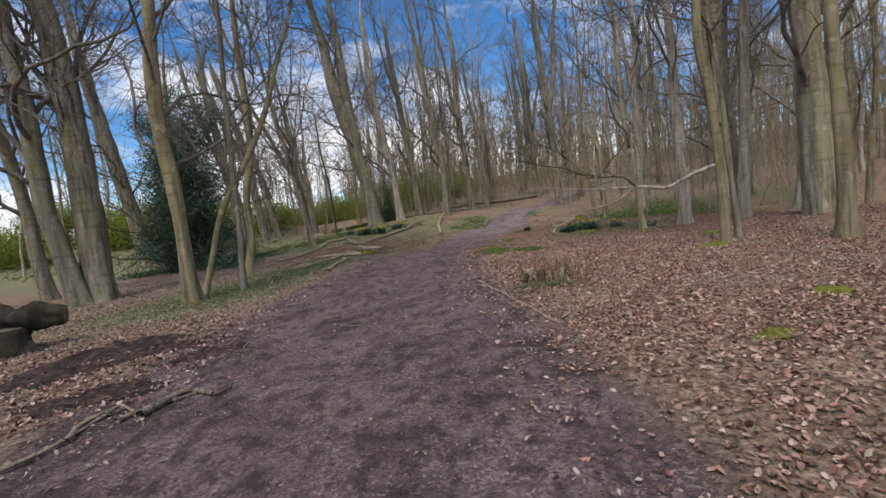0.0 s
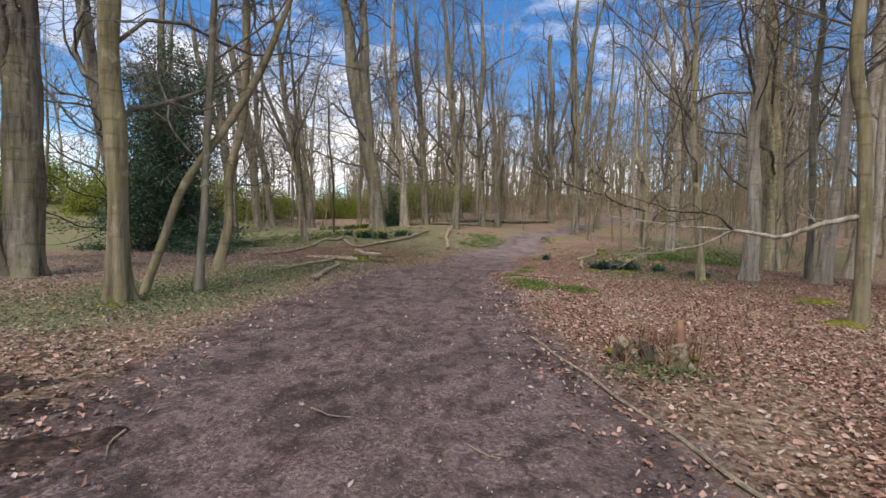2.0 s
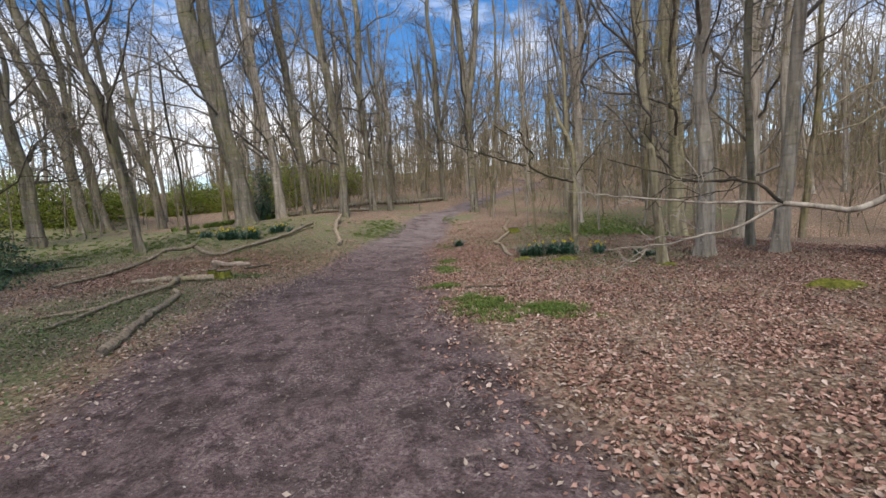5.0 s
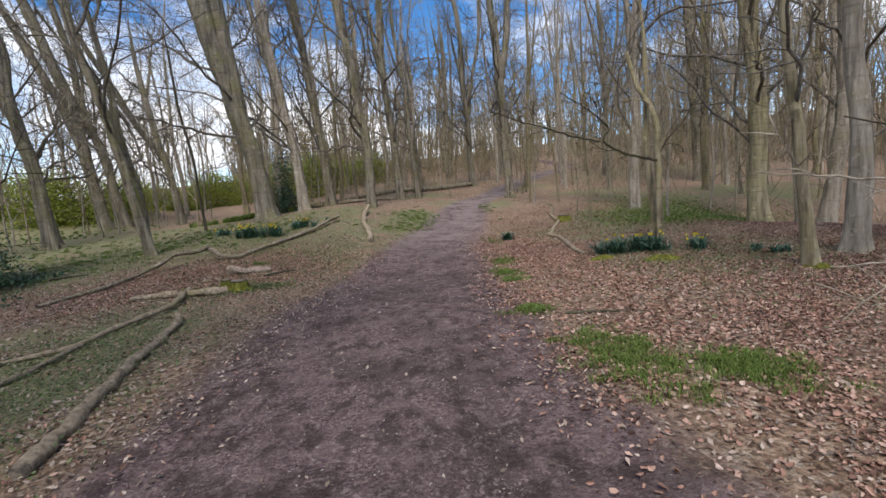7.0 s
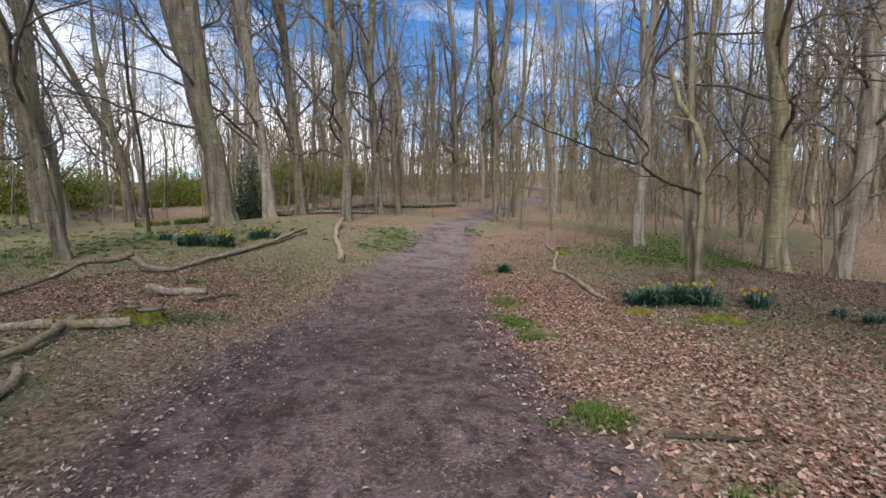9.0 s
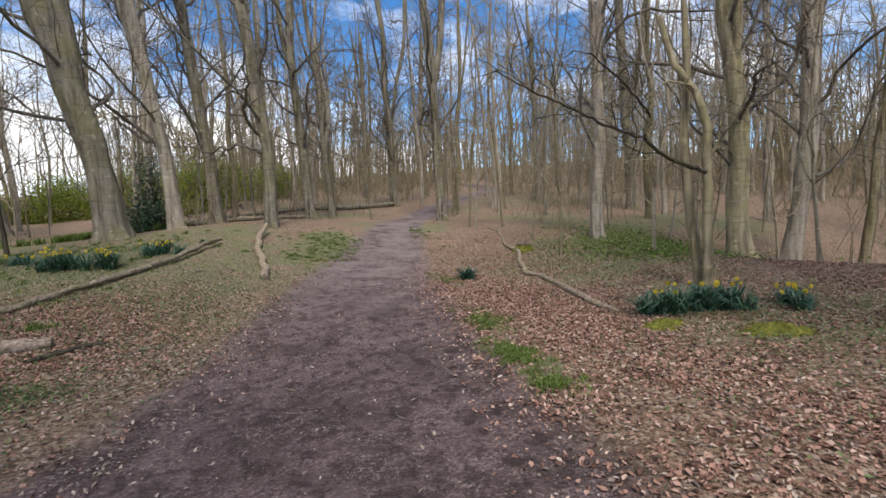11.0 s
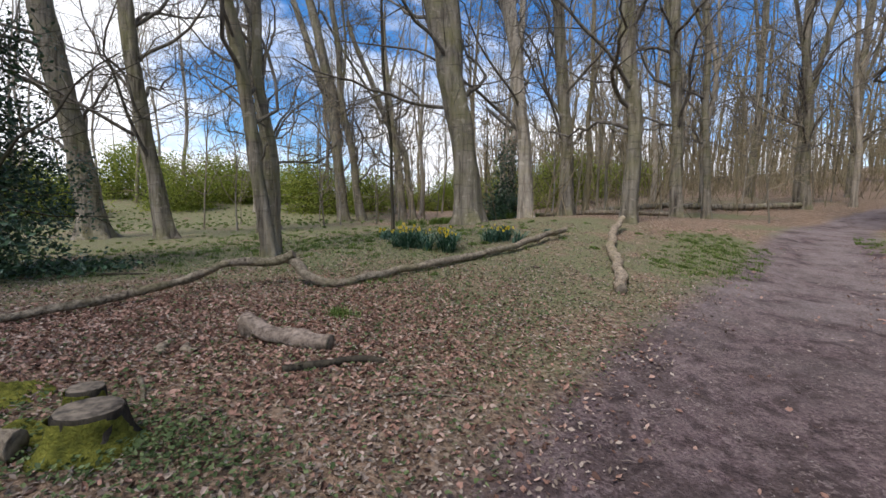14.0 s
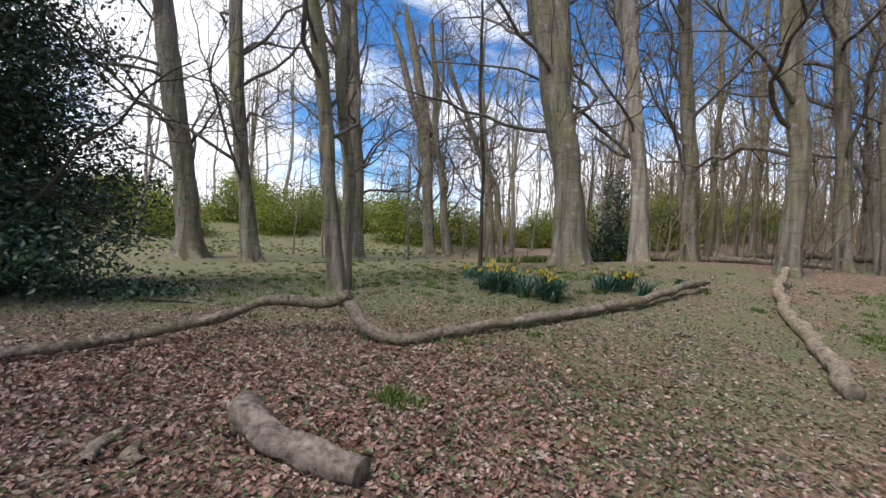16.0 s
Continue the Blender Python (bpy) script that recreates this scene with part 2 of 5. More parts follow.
def ground_material():
    m, nt, b = material("woodland_floor", 0.95, 0.12)
    v = coords(nt)
    fine, mid, wide = noisy(nt, v, 34, 6, 0.65), noisy(nt, v, 5, 5), noisy(nt, v, 0.7, 4)
    bent = nt.nodes.new("ShaderNodeVectorMath")
    bent.operation = "MULTIPLY_ADD"
    wob = nt.nodes.new("ShaderNodeTexNoise")
    wob.inputs["Scale"].default_value, wob.inputs["Detail"].default_value = 13.0, 3.0
    nt.links.new(v, wob.inputs["Vector"])
    nt.links.new(wob.outputs["Color"], bent.inputs[0])
    bent.inputs[1].default_value = (0.12, 0.12, 0.12)
    nt.links.new(v, bent.inputs[2])
    flakes = cells(nt, bent.outputs["Vector"], 24)
    leaf = ramp(nt, flakes.outputs["Color"], (0.1, (0.12, 0.075, 0.05)), (0.4, (0.27, 0.18, 0.12)), (0.65, (0.37, 0.255, 0.175)), (0.9, (0.50, 0.40, 0.30)))
    leaf = mixed(nt, ramp(nt, wide, (0.4, grey(0)), (0.65, grey(0.45))), leaf, (0.225, 0.175, 0.12))
    leaf = mixed(nt, 0.75, leaf, ramp(nt, noisy(nt, v, 21, 7, 0.72), (0.37, grey(0.18)), (0.58, grey(1.15))), "MULTIPLY")
    mud = ramp(nt, fine, (0.30, (0.036, 0.025, 0.025)), (0.50, (0.142, 0.098, 0.097)), (0.72, (0.30, 0.225, 0.215)))
    mud = mixed(nt, ramp(nt, mid, (0.42, grey(0)), (0.66, grey(0.6))), mud, (0.20, 0.148, 0.14))
    mud = mixed(nt, ramp(nt, noisy(nt, v, 1.3, 4), (0.46, grey(0)), (0.60, grey(0.6))), mud, (0.065, 0.048, 0.043))
    grit = ramp(nt, cells(nt, v, 60).outputs["Distance"], (0.10, grey(1)), (0.22, grey(0)))
    grit = mixed(nt, 1.0, grit, ramp(nt, mid, (0.5, grey(0)), (0.68, grey(0.8))), "MULTIPLY")
    mud = mixed(nt, grit, mud, (0.36, 0.32, 0.30))
    scraps = cells(nt, bent.outputs["Vector"], 46)
    pale = ramp(nt, scraps.outputs["Color"], (0.70, grey(0)), (0.74, grey(0.75)))
    pale = mixed(nt, 1.0, pale, ramp(nt, noisy(nt, v, 2.1, 4), (0.40, grey(0.15)), (0.60, grey(1))), "MULTIPLY")
    mud = mixed(nt, pale, mud, (0.30, 0.235, 0.215))
    clods = ramp(nt, noisy(nt, coords(nt, (1, 0.7, 1)), 6.5, 4, 0.6), (0.38, grey(0.72)), (0.52, grey(0)))
    mud = mixed(nt, clods, mud, (0.048, 0.034, 0.032))
    dry = mixed(nt, 1.0, attribute(nt, "dry"), ramp(nt, noisy(nt, v, 1.1, 5, 0.6), (0.36, grey(0)), (0.6, grey(0.8))), "MULTIPLY")
    mud = mixed(nt, dry, mud, ramp(nt, fine, (0.3, (0.17, 0.135, 0.125)), (0.7, (0.36, 0.30, 0.28))))
    green = ramp(nt, fine, (0.3, (0.075, 0.085, 0.04)), (0.7, (0.28, 0.285, 0.15)))
    edge = mixed(nt, 0.9, attribute(nt, "trodden"), mixed(nt, 0.4, noisy(nt, v, 1.5, 7, 0.7), fine), "OVERLAY")
    green_mask = mixed(nt, 0.6, mixed(nt, 1.0, attribute(nt, "green"), ramp(nt, noisy(nt, v, 0.9, 6, 0.7), (0.36, grey(0.35)), (0.56, grey(1.0))), "MULTIPLY"), mixed(nt, 0.5, mid, noisy(nt, v, 14, 5)), "OVERLAY")
    c = mixed(nt, ramp(nt, green_mask, (0.22, grey(0)), (0.52, grey(0.85))), leaf, green)
    c = mixed(nt, ramp(nt, edge, (0.22, grey(0)), (0.52, grey(1))), c, mud)
    nt.links.new(c, b.inputs["Base Color"])
    relief(nt, b, mixed(nt, 0.45, noisy(nt, v, 11, 3), noisy(nt, v, 42, 4, 0.7)), 1.0, 0.085)
    return m


GROUND = ground_material()


# ---- meshes ----
def mesh_of(name, verts, faces, material, smooth=True):
    """A mesh from arrays: faces is an int array of n x 3 or n x 4, or a list of such."""
    me = bpy.data.meshes.new(name)
    verts = np.asarray(verts, np.float32)
    groups = [np.asarray(f, np.int32) for f in (faces if isinstance(faces, list) else [faces]) if len(f)]
    me.vertices.add(len(verts))
    me.vertices.foreach_set("co", verts.ravel())
    sizes = np.concatenate([np.full(len(g), g.shape[1], np.int32) for g in groups])
    me.loops.add(int(sizes.sum()))
    me.loops.foreach_set("vertex_index", np.concatenate([g.ravel() for g in groups]))
    me.polygons.add(len(sizes))
    me.polygons.foreach_set("loop_start", np.concatenate([[0], np.cumsum(sizes)[:-1]]).astype(np.int32))
    me.polygons.foreach_set("use_smooth", np.full(len(sizes), smooth))
    me.update(calc_edges=True)
    me.materials.append(material)
    return me


def part(name, me, parent=None, label=""):
    ob = new(name, me)
    if parent:
        ob.parent = parent
    return tagged(ob, label)


def empty(name, x, y, z, label, category, group="", kind=""):
    ob = new(name)
    ob.empty_display_size = 0.2
    ob.location = (x, y, z)
    return tagged(ob, label, category, group, kind)


class Soup:
    """Gathers tubes and leaves for one mesh."""

    def __init__(self):
        self.v, self.q, self.t, self.n = [], [], [], 0

    def add(self, verts, quads=(), tris=()):
        self.v.append(np.asarray(verts, float))
        if len(quads):
            self.q.append(np.asarray(quads) + self.n)
        if len(tris):
            self.t.append(np.asarray(tris) + self.n)
        self.n += len(verts)

    def tube(self, pts, radii, sides=6, lobes=None, cap=False):
        pts, radii = np.asarray(pts, float), np.asarray(radii, float)
        way = np.gradient(pts, axis=0)
        way /= np.linalg.norm(way, axis=1)[:, None] + 1e-9
        mean = pts[-1] - pts[0]
        ref = np.array((1.0, 0, 0)) if abs(mean[2]) > 0.6 * np.linalg.norm(mean) else np.array((0, 0, 1.0))
        a = np.cross(way, ref)
        a /= np.linalg.norm(a, axis=1)[:, None] + 1e-9
        b = np.cross(way, a)
        ang = np.arange(sides) * 2 * np.pi / sides
        r = np.repeat(radii[:, None], sides, 1)
        if lobes is not None:
            r = r * lobes
        ring = pts[:, None] + r[..., None] * (np.cos(ang)[None, :, None] * a[:, None] + np.sin(ang)[None, :, None] * b[:, None])
        n = len(pts)
        i, j = np.meshgrid(np.arange(n - 1), np.arange(sides), indexing="ij")
        k = (j + 1) % sides
        quads = np.stack([i * sides + j, i * sides + k, (i + 1) * sides + k, (i + 1) * sides + j], -1).reshape(-1, 4)
        verts, tris = ring.reshape(-1, 3), []
        if cap:
            verts = np.concatenate([verts, [pts[0], pts[-1]]])
            e = np.arange(sides)
            tris = np.concatenate([np.stack([e, np.full(sides, n * sides), (e + 1) % sides], -1),
                                   np.stack([(n - 1) * sides + e, (n - 1) * sides + (e + 1) % sides, np.full(sides, n * sides + 1)], -1)])
        self.add(verts, quads, tris)

    def mesh(self, name, material, smooth=True):
        faces = ([np.concatenate(self.q)] if self.q else []) + ([np.concatenate(self.t)] if self.t else [])
        return mesh_of(name, np.concatenate(self.v), faces, material, smooth)


# ---- the lie of the land ----
HUMPS = ((1, 1, 4, -0.224), (1, 7, 4, 0.032), (0.5, 13, 4, 0.158), (0.5, 18.5, 4, -0.367), (3, 26, 5, -0.709), (-1, 30, 7, 0.821), (16, 23, 4, -1.75), (10.5, 12.1, 2, 0.27))


def land(x, y):
    """The height of the ground."""
    x, y = np.asarray(x, float), np.asarray(y, float)
    x0, y0 = x, y
    far = np.maximum(0, 0.45 * x + 0.9 * y - 58)
    hill = 0.09 * far * far / (far + 25) + 0.018 * np.maximum(0, x - 17) ** 2 / (np.maximum(0, x - 17) + 20)
    x, y = 22 * np.tanh(x / 22), 15 + 30 * np.tanh((y - 15) / 30)
    u, v = x / 10, (y - 15) / 10
    z = 0.046 + 0.061 * u + 0.242 * v - 0.0534 * u * u + 0.0335 * u * v + 0.159 * v * v
    for a, b, s, h in HUMPS:
        z = z + h * np.exp(-((x - a) ** 2 + (y - b) ** 2) / s**2)
    rise = np.maximum(0, y0 + np.where(x0 < 0, 0.75, 0.15) * x0 - 38.5)
    north = 0.10 * rise**2 / (rise + 1.5) * np.exp(-rise / 160)
    out = np.maximum(0, np.hypot(x0 + 1.4, y0 - 18) - 32)
    turn = np.clip((-np.arctan2(x0 + 1.4, y0 - 18) - 0.35) / 0.25, 0, 1)
    west = turn * turn * (3 - 2 * turn) * 0.19 * out**2 / (out + 4) * np.exp(-out / 60)
    return z + hill + np.maximum(north, west)


def path_middle(y):
    return np.interp(y, [-8, 0, 4, 8, 12, 16, 20, 24, 28, 32, 36, 42, 50, 60], [1.0, 0.7, 0.2, -0.3, -0.25, 0.15, 0.95, 2.0, 3.2, 4.5, 6.0, 9.2, 15, 23])


def path_half(y):
    return np.interp(y, [-8, 0, 4, 8, 12, 16, 20, 24, 28, 34, 60], [1.9, 1.85, 1.95, 1.8, 1.6, 1.75, 1.65, 1.4, 1.2, 0.9, 0.8])


def trodden(x, y):
    """1 on the path, 0 off it, 0.5 at its edges."""
    off = np.abs(x - path_middle(y)) - path_half(y)
    return np.clip(0.5 - off / 1.5, 0, 1)


GREENS = ((-1.3, 22, 2.2, 3.2, 0.4), (2.4, 11.5, 0.8, 0.5, 0.6), (1.8, 13.5, 0.3, 0.3, 0.5), (2.9, 18.6, 0.35, 0.8, 0.8), (2.45, 17.1, 0.3, 0.9, 0.9), (1.5, 28.5, 1.3, 2.6, 0.9),
          (12.0, 25.5, 3.2, 3.0, 0.9), (-6.5, 26.5, 5, 5, 0.8), (-10, 24, 5, 6, 0.75), (-4.6, 9.5, 2.4, 3.6, 0.75), (-4.4, 14, 2.4, 4, 0.66), (-2.2, 23, 2.2, 3, 0.5), (-15, 32, 8, 6, 0.8),
          (-4.0, 17.8, 0.8, 0.7, 0.45), (7, 16.5, 3, 2.0, 0.5), (6.5, 22, 2.5, 3, 0.55), (-28, 40, 14, 14, 0.8), (-0.8, 26.5, 2.6, 4.0, 0.62), (10.5, 24, 4.5, 4.5, 0.6), (-3.5, 29.5, 4, 4, 0.65), (-18, 25, 9, 9, 0.8), (-40, 30, 18, 20, 0.85), (5, 33, 3, 3, 0.6), (14, 36, 4, 3, 0.6), (21, 31, 4, 4, 0.7), (2, 41, 4, 2.5, 0.6), (-4, 39, 4, 3, 0.6), (11, 42, 3, 3, 0.5), (8, 21.5, 2.8, 3, 0.72), (6.6, 19.6, 1.5, 1.6, 0.5), (15, 31, 5, 4, 0.55), (24, 46, 14, 9, 0.42), (4, 52, 10, 7, 0.42), (7.5, 9.5, 1.2, 0.8, 0.6))


def greenness(x, y):
    g = np.zeros_like(np.asarray(x, float))
    for a, b, sx, sy, h in GREENS:
        g = np.maximum(g, h * np.exp(-(((x - a) / sx) ** 2 + ((y - b) / sy) ** 2) ** 2))
    return g


def spread(near, far, step):
    """Grid lines, close together near the walk and wide apart towards the horizon."""
    core = np.arange(near[0], near[1] + step, step)
    out, d = [], step
    while not out or out[-1] < far:
        d *= 1.16
        out.append((out[-1] if out else 0) + d)
    out = np.array(out)
    return np.concatenate([(near[0] - out)[::-1], core, near[1] + out])


def build_ground():
    gx, gy = spread((-12, 13), 900, 0.11), spread((-2, 34), 900, 0.11)
    x, y = np.meshgrid(gx, gy)
    z = land(x, y)
    rough = np.array([noise.noise((a * 2.3, b * 2.3, 0.3)) + 0.5 * noise.noise((a * 6.1, b * 6.1, 1.7)) for a, b in zip(x.ravel(), y.ravel())]).reshape(x.shape)
    z = z + rough * (0.014 + 0.028 * trodden(x, y)) + 0.035 * (1 - trodden(x, y)) * (np.hypot(x, y - 15) < 60)
    n, m = x.shape
    idx = np.arange(n * m).reshape(n, m)
    quads = np.stack([idx[:-1, :-1], idx[:-1, 1:], idx[1:, 1:], idx[1:, :-1]], -1).reshape(-1, 4)
    me = mesh_of("ground", np.stack([x, y, z], -1).reshape(-1, 3), quads, GROUND)
    for key, values in (("trodden", trodden(x, y)), ("green", greenness(x, y)), ("dry", np.clip((y - 20) / 5, 0, 1) * (y < 60))):
        me.attributes.new(key, "FLOAT", "POINT").data.foreach_set("value", values.ravel().astype(np.float32))
    tagged(new("ground", me), "leaf-strewn woodland floor with a trodden muddy path", "ground", kind="structure")


build_ground()


# ---- trees ----
def wander(rng, start, way, length, steps, bend=0.18, lift=0.06):
    pts, way = [np.array(start, float)], np.array(way, float)
    way /= np.linalg.norm(way)
    for _ in range(steps):
        way = way + rng.normal(0, bend, 3) + (0, 0, lift)
        way /= np.linalg.norm(way)
        pts.append(pts[-1] + way * length / steps)
    return np.array(pts)


def side_way(rng, along, spread_angle):
    along = along / np.linalg.norm(along)
    r = rng.normal(0, 1, 3)
    r -= along * (r @ along)
    r /= np.linalg.norm(r) + 1e-9
    return along * math.cos(spread_angle) + r * math.sin(spread_angle)


def branches(soup, rng, start, way, length, radius, level, last, twigs):
    """A crooked limb with its side limbs and twigs."""
    k = min(level, 2)
    steps = (9, 5, 2)[k]
    pts = wander(rng, start, way, length, steps, (0.27, 0.34, 0.36)[k], (0.07, 0.03, 0.0)[k])
    soup.tube(pts, np.linspace(radius, max((0.011, 0.0068, 0.0045)[k], radius * 0.25), steps + 1), (6, 4, 3)[k])
    if level >= last:
        return
    for n in range(twigs[level]):
        s = 0.2 + 0.78 * (n + rng.random()) / twigs[level]
        i = min(int(s * steps), steps - 1)
        p = pts[i] + (pts[i + 1] - pts[i]) * (s * steps - i)
        branches(soup, rng, p, side_way(rng, pts[i + 1] - pts[i], rng.uniform(0.55, 1.2)), length * rng.uniform(0.34, 0.62) * (1.15 - 0.5 * s),
                 max((0.011, 0.0065, 0.0055)[k], radius * (1 - 0.75 * s) * 0.5), level + 1, last, twigs)


def smooth_line(pts, step):
    """A smooth line through the given rows (place and radius), resampled along its height."""
    pts = np.array(pts, float)
    s = np.concatenate([[0], np.cumsum(np.linalg.norm(np.diff(pts[:, :3], axis=0), axis=1))])
    at = np.arange(0, s[-1] + step, step).clip(0, s[-1])
    out = np.stack([np.interp(at, s, pts[:, k]) for k in range(pts.shape[1])], -1)
    for _ in range(2):
        soft = out.copy()
        soft[1:-1] = (out[:-2] + 2 * out[1:-1] + out[2:]) / 4
        out = soft
    return out


def trunk_mesh(rng, line, sides, flare):
    line = np.array(line)
    s = np.linspace(0, 1, len(line))
    h = np.maximum(line[:, 2] - line[0, 2], 0)
    ang = np.arange(sides) * 2 * np.pi / sides
    ph, ph2 = rng.uniform(0, 6.28, 2)
    roots = (np.exp(-h / 0.3) + 0.3 * np.exp(-h / 1.1))[:, None] * 2.1 * flare * (0.5 + 0.62 * np.cos(4 * ang + ph) + 0.3 * np.cos(7 * ang + ph2))[None]
    knobs = np.array([[noise.noise((math.cos(a) * 1.3 + ph * 9, math.sin(a) * 1.3, z * 0.9)) for a in ang] for z in h]) * 0.19
    soup = Soup()
    twist = 0.25 * h[:, None] + 5 * ang[None] + ph2
    flutes = (0.022 + 0.045 * np.exp(-h / 2.5))[:, None] * (np.cos(twist) + 0.6 * np.cos(1.8 * twist + ph) * np.abs(np.sin(0.5 * ang))[None])
    soup.tube(line[:, :3], line[:, 3], sides, 1 + roots + knobs + flutes)
    return soup


def tree(x, y, rows, height, seed, bark_kind=None, limbs=17, first=0.17, reach=1.2, flare=0.35, label="", fork=None, twigs=(9, 7), name="tree", category="tree", sides=0, twig_kind=None):
    """A bare tree. rows: sideways, sideways, up and radius along the trunk, above the base. height: of the whole tree."""
    rng = np.random.default_rng(seed)
    z = float(land(x, y))
    top = empty(name, x, y, z, label or "bare grey-brown beech trunk with bare spring branches", category, "trees of the wood")
    rows = [[*r[:3], r[3] * 0.79] for r in rows]
    if len(rows) > 1 and rows[0][3] > rows[1][3]:
        rows[0][3] = rows[0][3] * 0.4 + rows[1][3] * 0.6
    last, before = np.array(rows[-1]), np.array(rows[0] if len(rows) < 3 else rows[-3])
    way = (last[:3] - before[:3]) / max(1e-6, np.linalg.norm(last[:3] - before[:3]))
    left = height - last[2]
    h = last[2]
    while h < height:
        h = min(height, h + 1.5)
        way = way + rng.normal(0, 0.06, 3) * (1, 1, 0)
        way[:2] *= 0.86
        way /= np.linalg.norm(way)
        p = np.array(rows[-1][:3]) + way * 1.5
        rows.append([*p, last[3] * max(0.12, 1 - 0.88 * (h - last[2]) / left)])
    rows.insert(0, [rows[0][0] - 0.1 * rows[1][0], rows[0][1] - 0.1 * rows[1][1], -0.25, rows[0][3] * 1.1])
    line = smooth_line(rows, 0.5 if sides else 0.28 if height > 8 else 0.2)
    line[:, :2] += np.cumsum(rng.normal(0, 0.007, (len(line), 2)), axis=0)
    sway = np.sin(line[:, 2] * rng.uniform(0.7, 1.3) + rng.uniform(0, 6)) * np.minimum(1, np.maximum(0, line[:, 2]) / 4) * rng.uniform(0.03, 0.09)
    line[:, 0] += sway * rng.normal(0, 1)
    line[:, 1] += sway * rng.normal(0, 1)
    kind = bark_kind or BARK
    part("trunk", trunk_mesh(rng, line, sides or (22 if line[5, 3] > 0.12 else 10), flare).mesh("trunk", kind), top)
    crown = Soup()
    stems = [line]
    if not fork and height >= 13:
        side = rng.uniform(0, 2 * math.pi)
        fork = (rng.uniform(5.5, 9.0), rng.uniform(1.4, 2.8) * math.cos(side), rng.uniform(1.4, 2.8) * math.sin(side), rng.uniform(0.45, 0.7))
    if fork:
        i = int(np.argmin(np.abs(line[:, 2] - fork[0])))
        n = len(line) - i
        side = line[i:, :4].copy()
        out = np.linspace(0, 1, n)[:, None] ** 0.75
        side[:, :3] += np.array([[fork[1], fork[2], 0]]) * out
        side[:, 3] *= fork[3]
        stem = Soup()
        stem.tube(side[:, :3], side[:, 3], 10)
        part("stem", stem.mesh("stem", kind), top)
        stems.append(side)
    for k in range(limbs):
        s = first + (0.97 - first) * ((k + rng.random()) / limbs) ** 1.25
        on = stems[k % len(stems)] if s > 0.45 else line
        i = min(int(s * len(line)) - (len(line) - len(on)), len(on) - 2)
        if i < 1:
            on, i = line, min(int(s * len(line)), len(line) - 2)
        branches(crown, rng, on[i, :3], side_way(rng, on[i + 1, :3] - on[i, :3], rng.uniform(0.45, 1.05)),
                 reach * height * rng.uniform(0.17, 0.36) * (1.25 - 0.75 * s), min(0.075, max(0.022, on[i, 3] * rng.uniform(0.2, 0.45))), 0, 2, twigs)
    part("crown", crown.mesh("crown", twig_kind or BRANCH_BACKLIT), top, "bare twiggy branches")
    return top


def limb(top, pts, thick, thin, seed, material, twigs=10, label="", reach=0.7):
    """A long single limb of a tree through places in the world, with side twigs."""
    rng = np.random.default_rng(seed)
    o = np.array(top.location)
    rows = [(*(np.array(p) - o), thick + (thin - thick) * k / (len(pts) - 1)) for k, p in enumerate(pts)]
    line = smooth_line(rows, 0.12)
    line[1:-1, :3] += rng.normal(0, 0.008, (len(line) - 2, 3))
    s = Soup()
    s.tube(line[:, :3], line[:, 3], 7)
    for _ in range(twigs):
        i = int(rng.uniform(0.2, 0.97) * (len(line) - 1))
        branches(s, rng, line[i, :3], side_way(rng, line[i + 1, :3] - line[i, :3], rng.uniform(0.5, 1.0)), reach * rng.uniform(0.5, 1.3), max(0.004, line[i, 3] * 0.4), 1, 2, (4, 4))
    return part("limb", s.mesh("limb", material), top, label)


# ---- the trees along the walk ----
tree(-4.30, 8.38, [(0, 0, 0, 0.18), (-0.02, -0.01, 1.28, 0.15), (-0.04, -0.04, 3.02, 0.17), (-0.06, -0.05, 4.71, 0.17)], 15, 11, bark_kind=BARK_GREEN, flare=0.5, label="slender greenish trunk with a mossy foot")
tree(-4.61, 9.18, [(0, 0, 0, 0.1), (0.41, 0.32, 1.86, 0.08), (1, 0.77, 3.03, 0.08), (1.35, 1.04, 3.9, 0.09), (1.73, 1.33, 5.16, 0.06), (1.9, 1.46, 5.89, 0.05)], 10, 12, bark_kind=BARK_GREEN, limbs=9, first=0.45, flare=0.1, label="thin stem leaning over and forking")
tree(-3.89, 9.55, [(0, 0, 0, 0.1), (0.03, 0.02, 1.29, 0.08), (0.05, 0.03, 2.83, 0.08), (0.15, 0.1, 5.37, 0.07)], 11, 13, limbs=6, label="thin grey young trunk")
tree(-5.64, 12.93, [(0, 0, 0, 0.19), (0.1, 0.06, 0.5, 0.14), (0.26, 0.16, 1.3, 0.13), (0.2, 0.12, 2.3, 0.135), (0.45, 0.27, 3.87, 0.13), (0.52, 0.31, 6.38, 0.12), (0.5, 0.3, 7.25, 0.11)], 14, 14, bark_kind=BARK_GREEN, limbs=7, flare=0.55, label="slender crooked greenish trunk with a mossy foot")
tree(-8.95, 10.58, [(0, 0, 0, 0.36), (-0.21, -0.21, 2.11, 0.27), (-0.34, -0.33, 4.93, 0.26), (-0.46, -0.45, 7.61, 0.24)], 17, 15)
tree(-8.74, 10.96, [(0, 0, 0, 0.5), (0.06, 0.06, 2.06, 0.42), (-0.03, -0.03, 4.76, 0.4), (-0.19, -0.18, 7.88, 0.36)], 18, 16, label="thick grey trunk beside another at one foot")
tree(-12.29, 12.92, [(0, 0, 0, 0.27), (-0.17, -0.19, 3.34, 0.22), (-0.32, -0.35, 5.6, 0.22)], 15, 17)
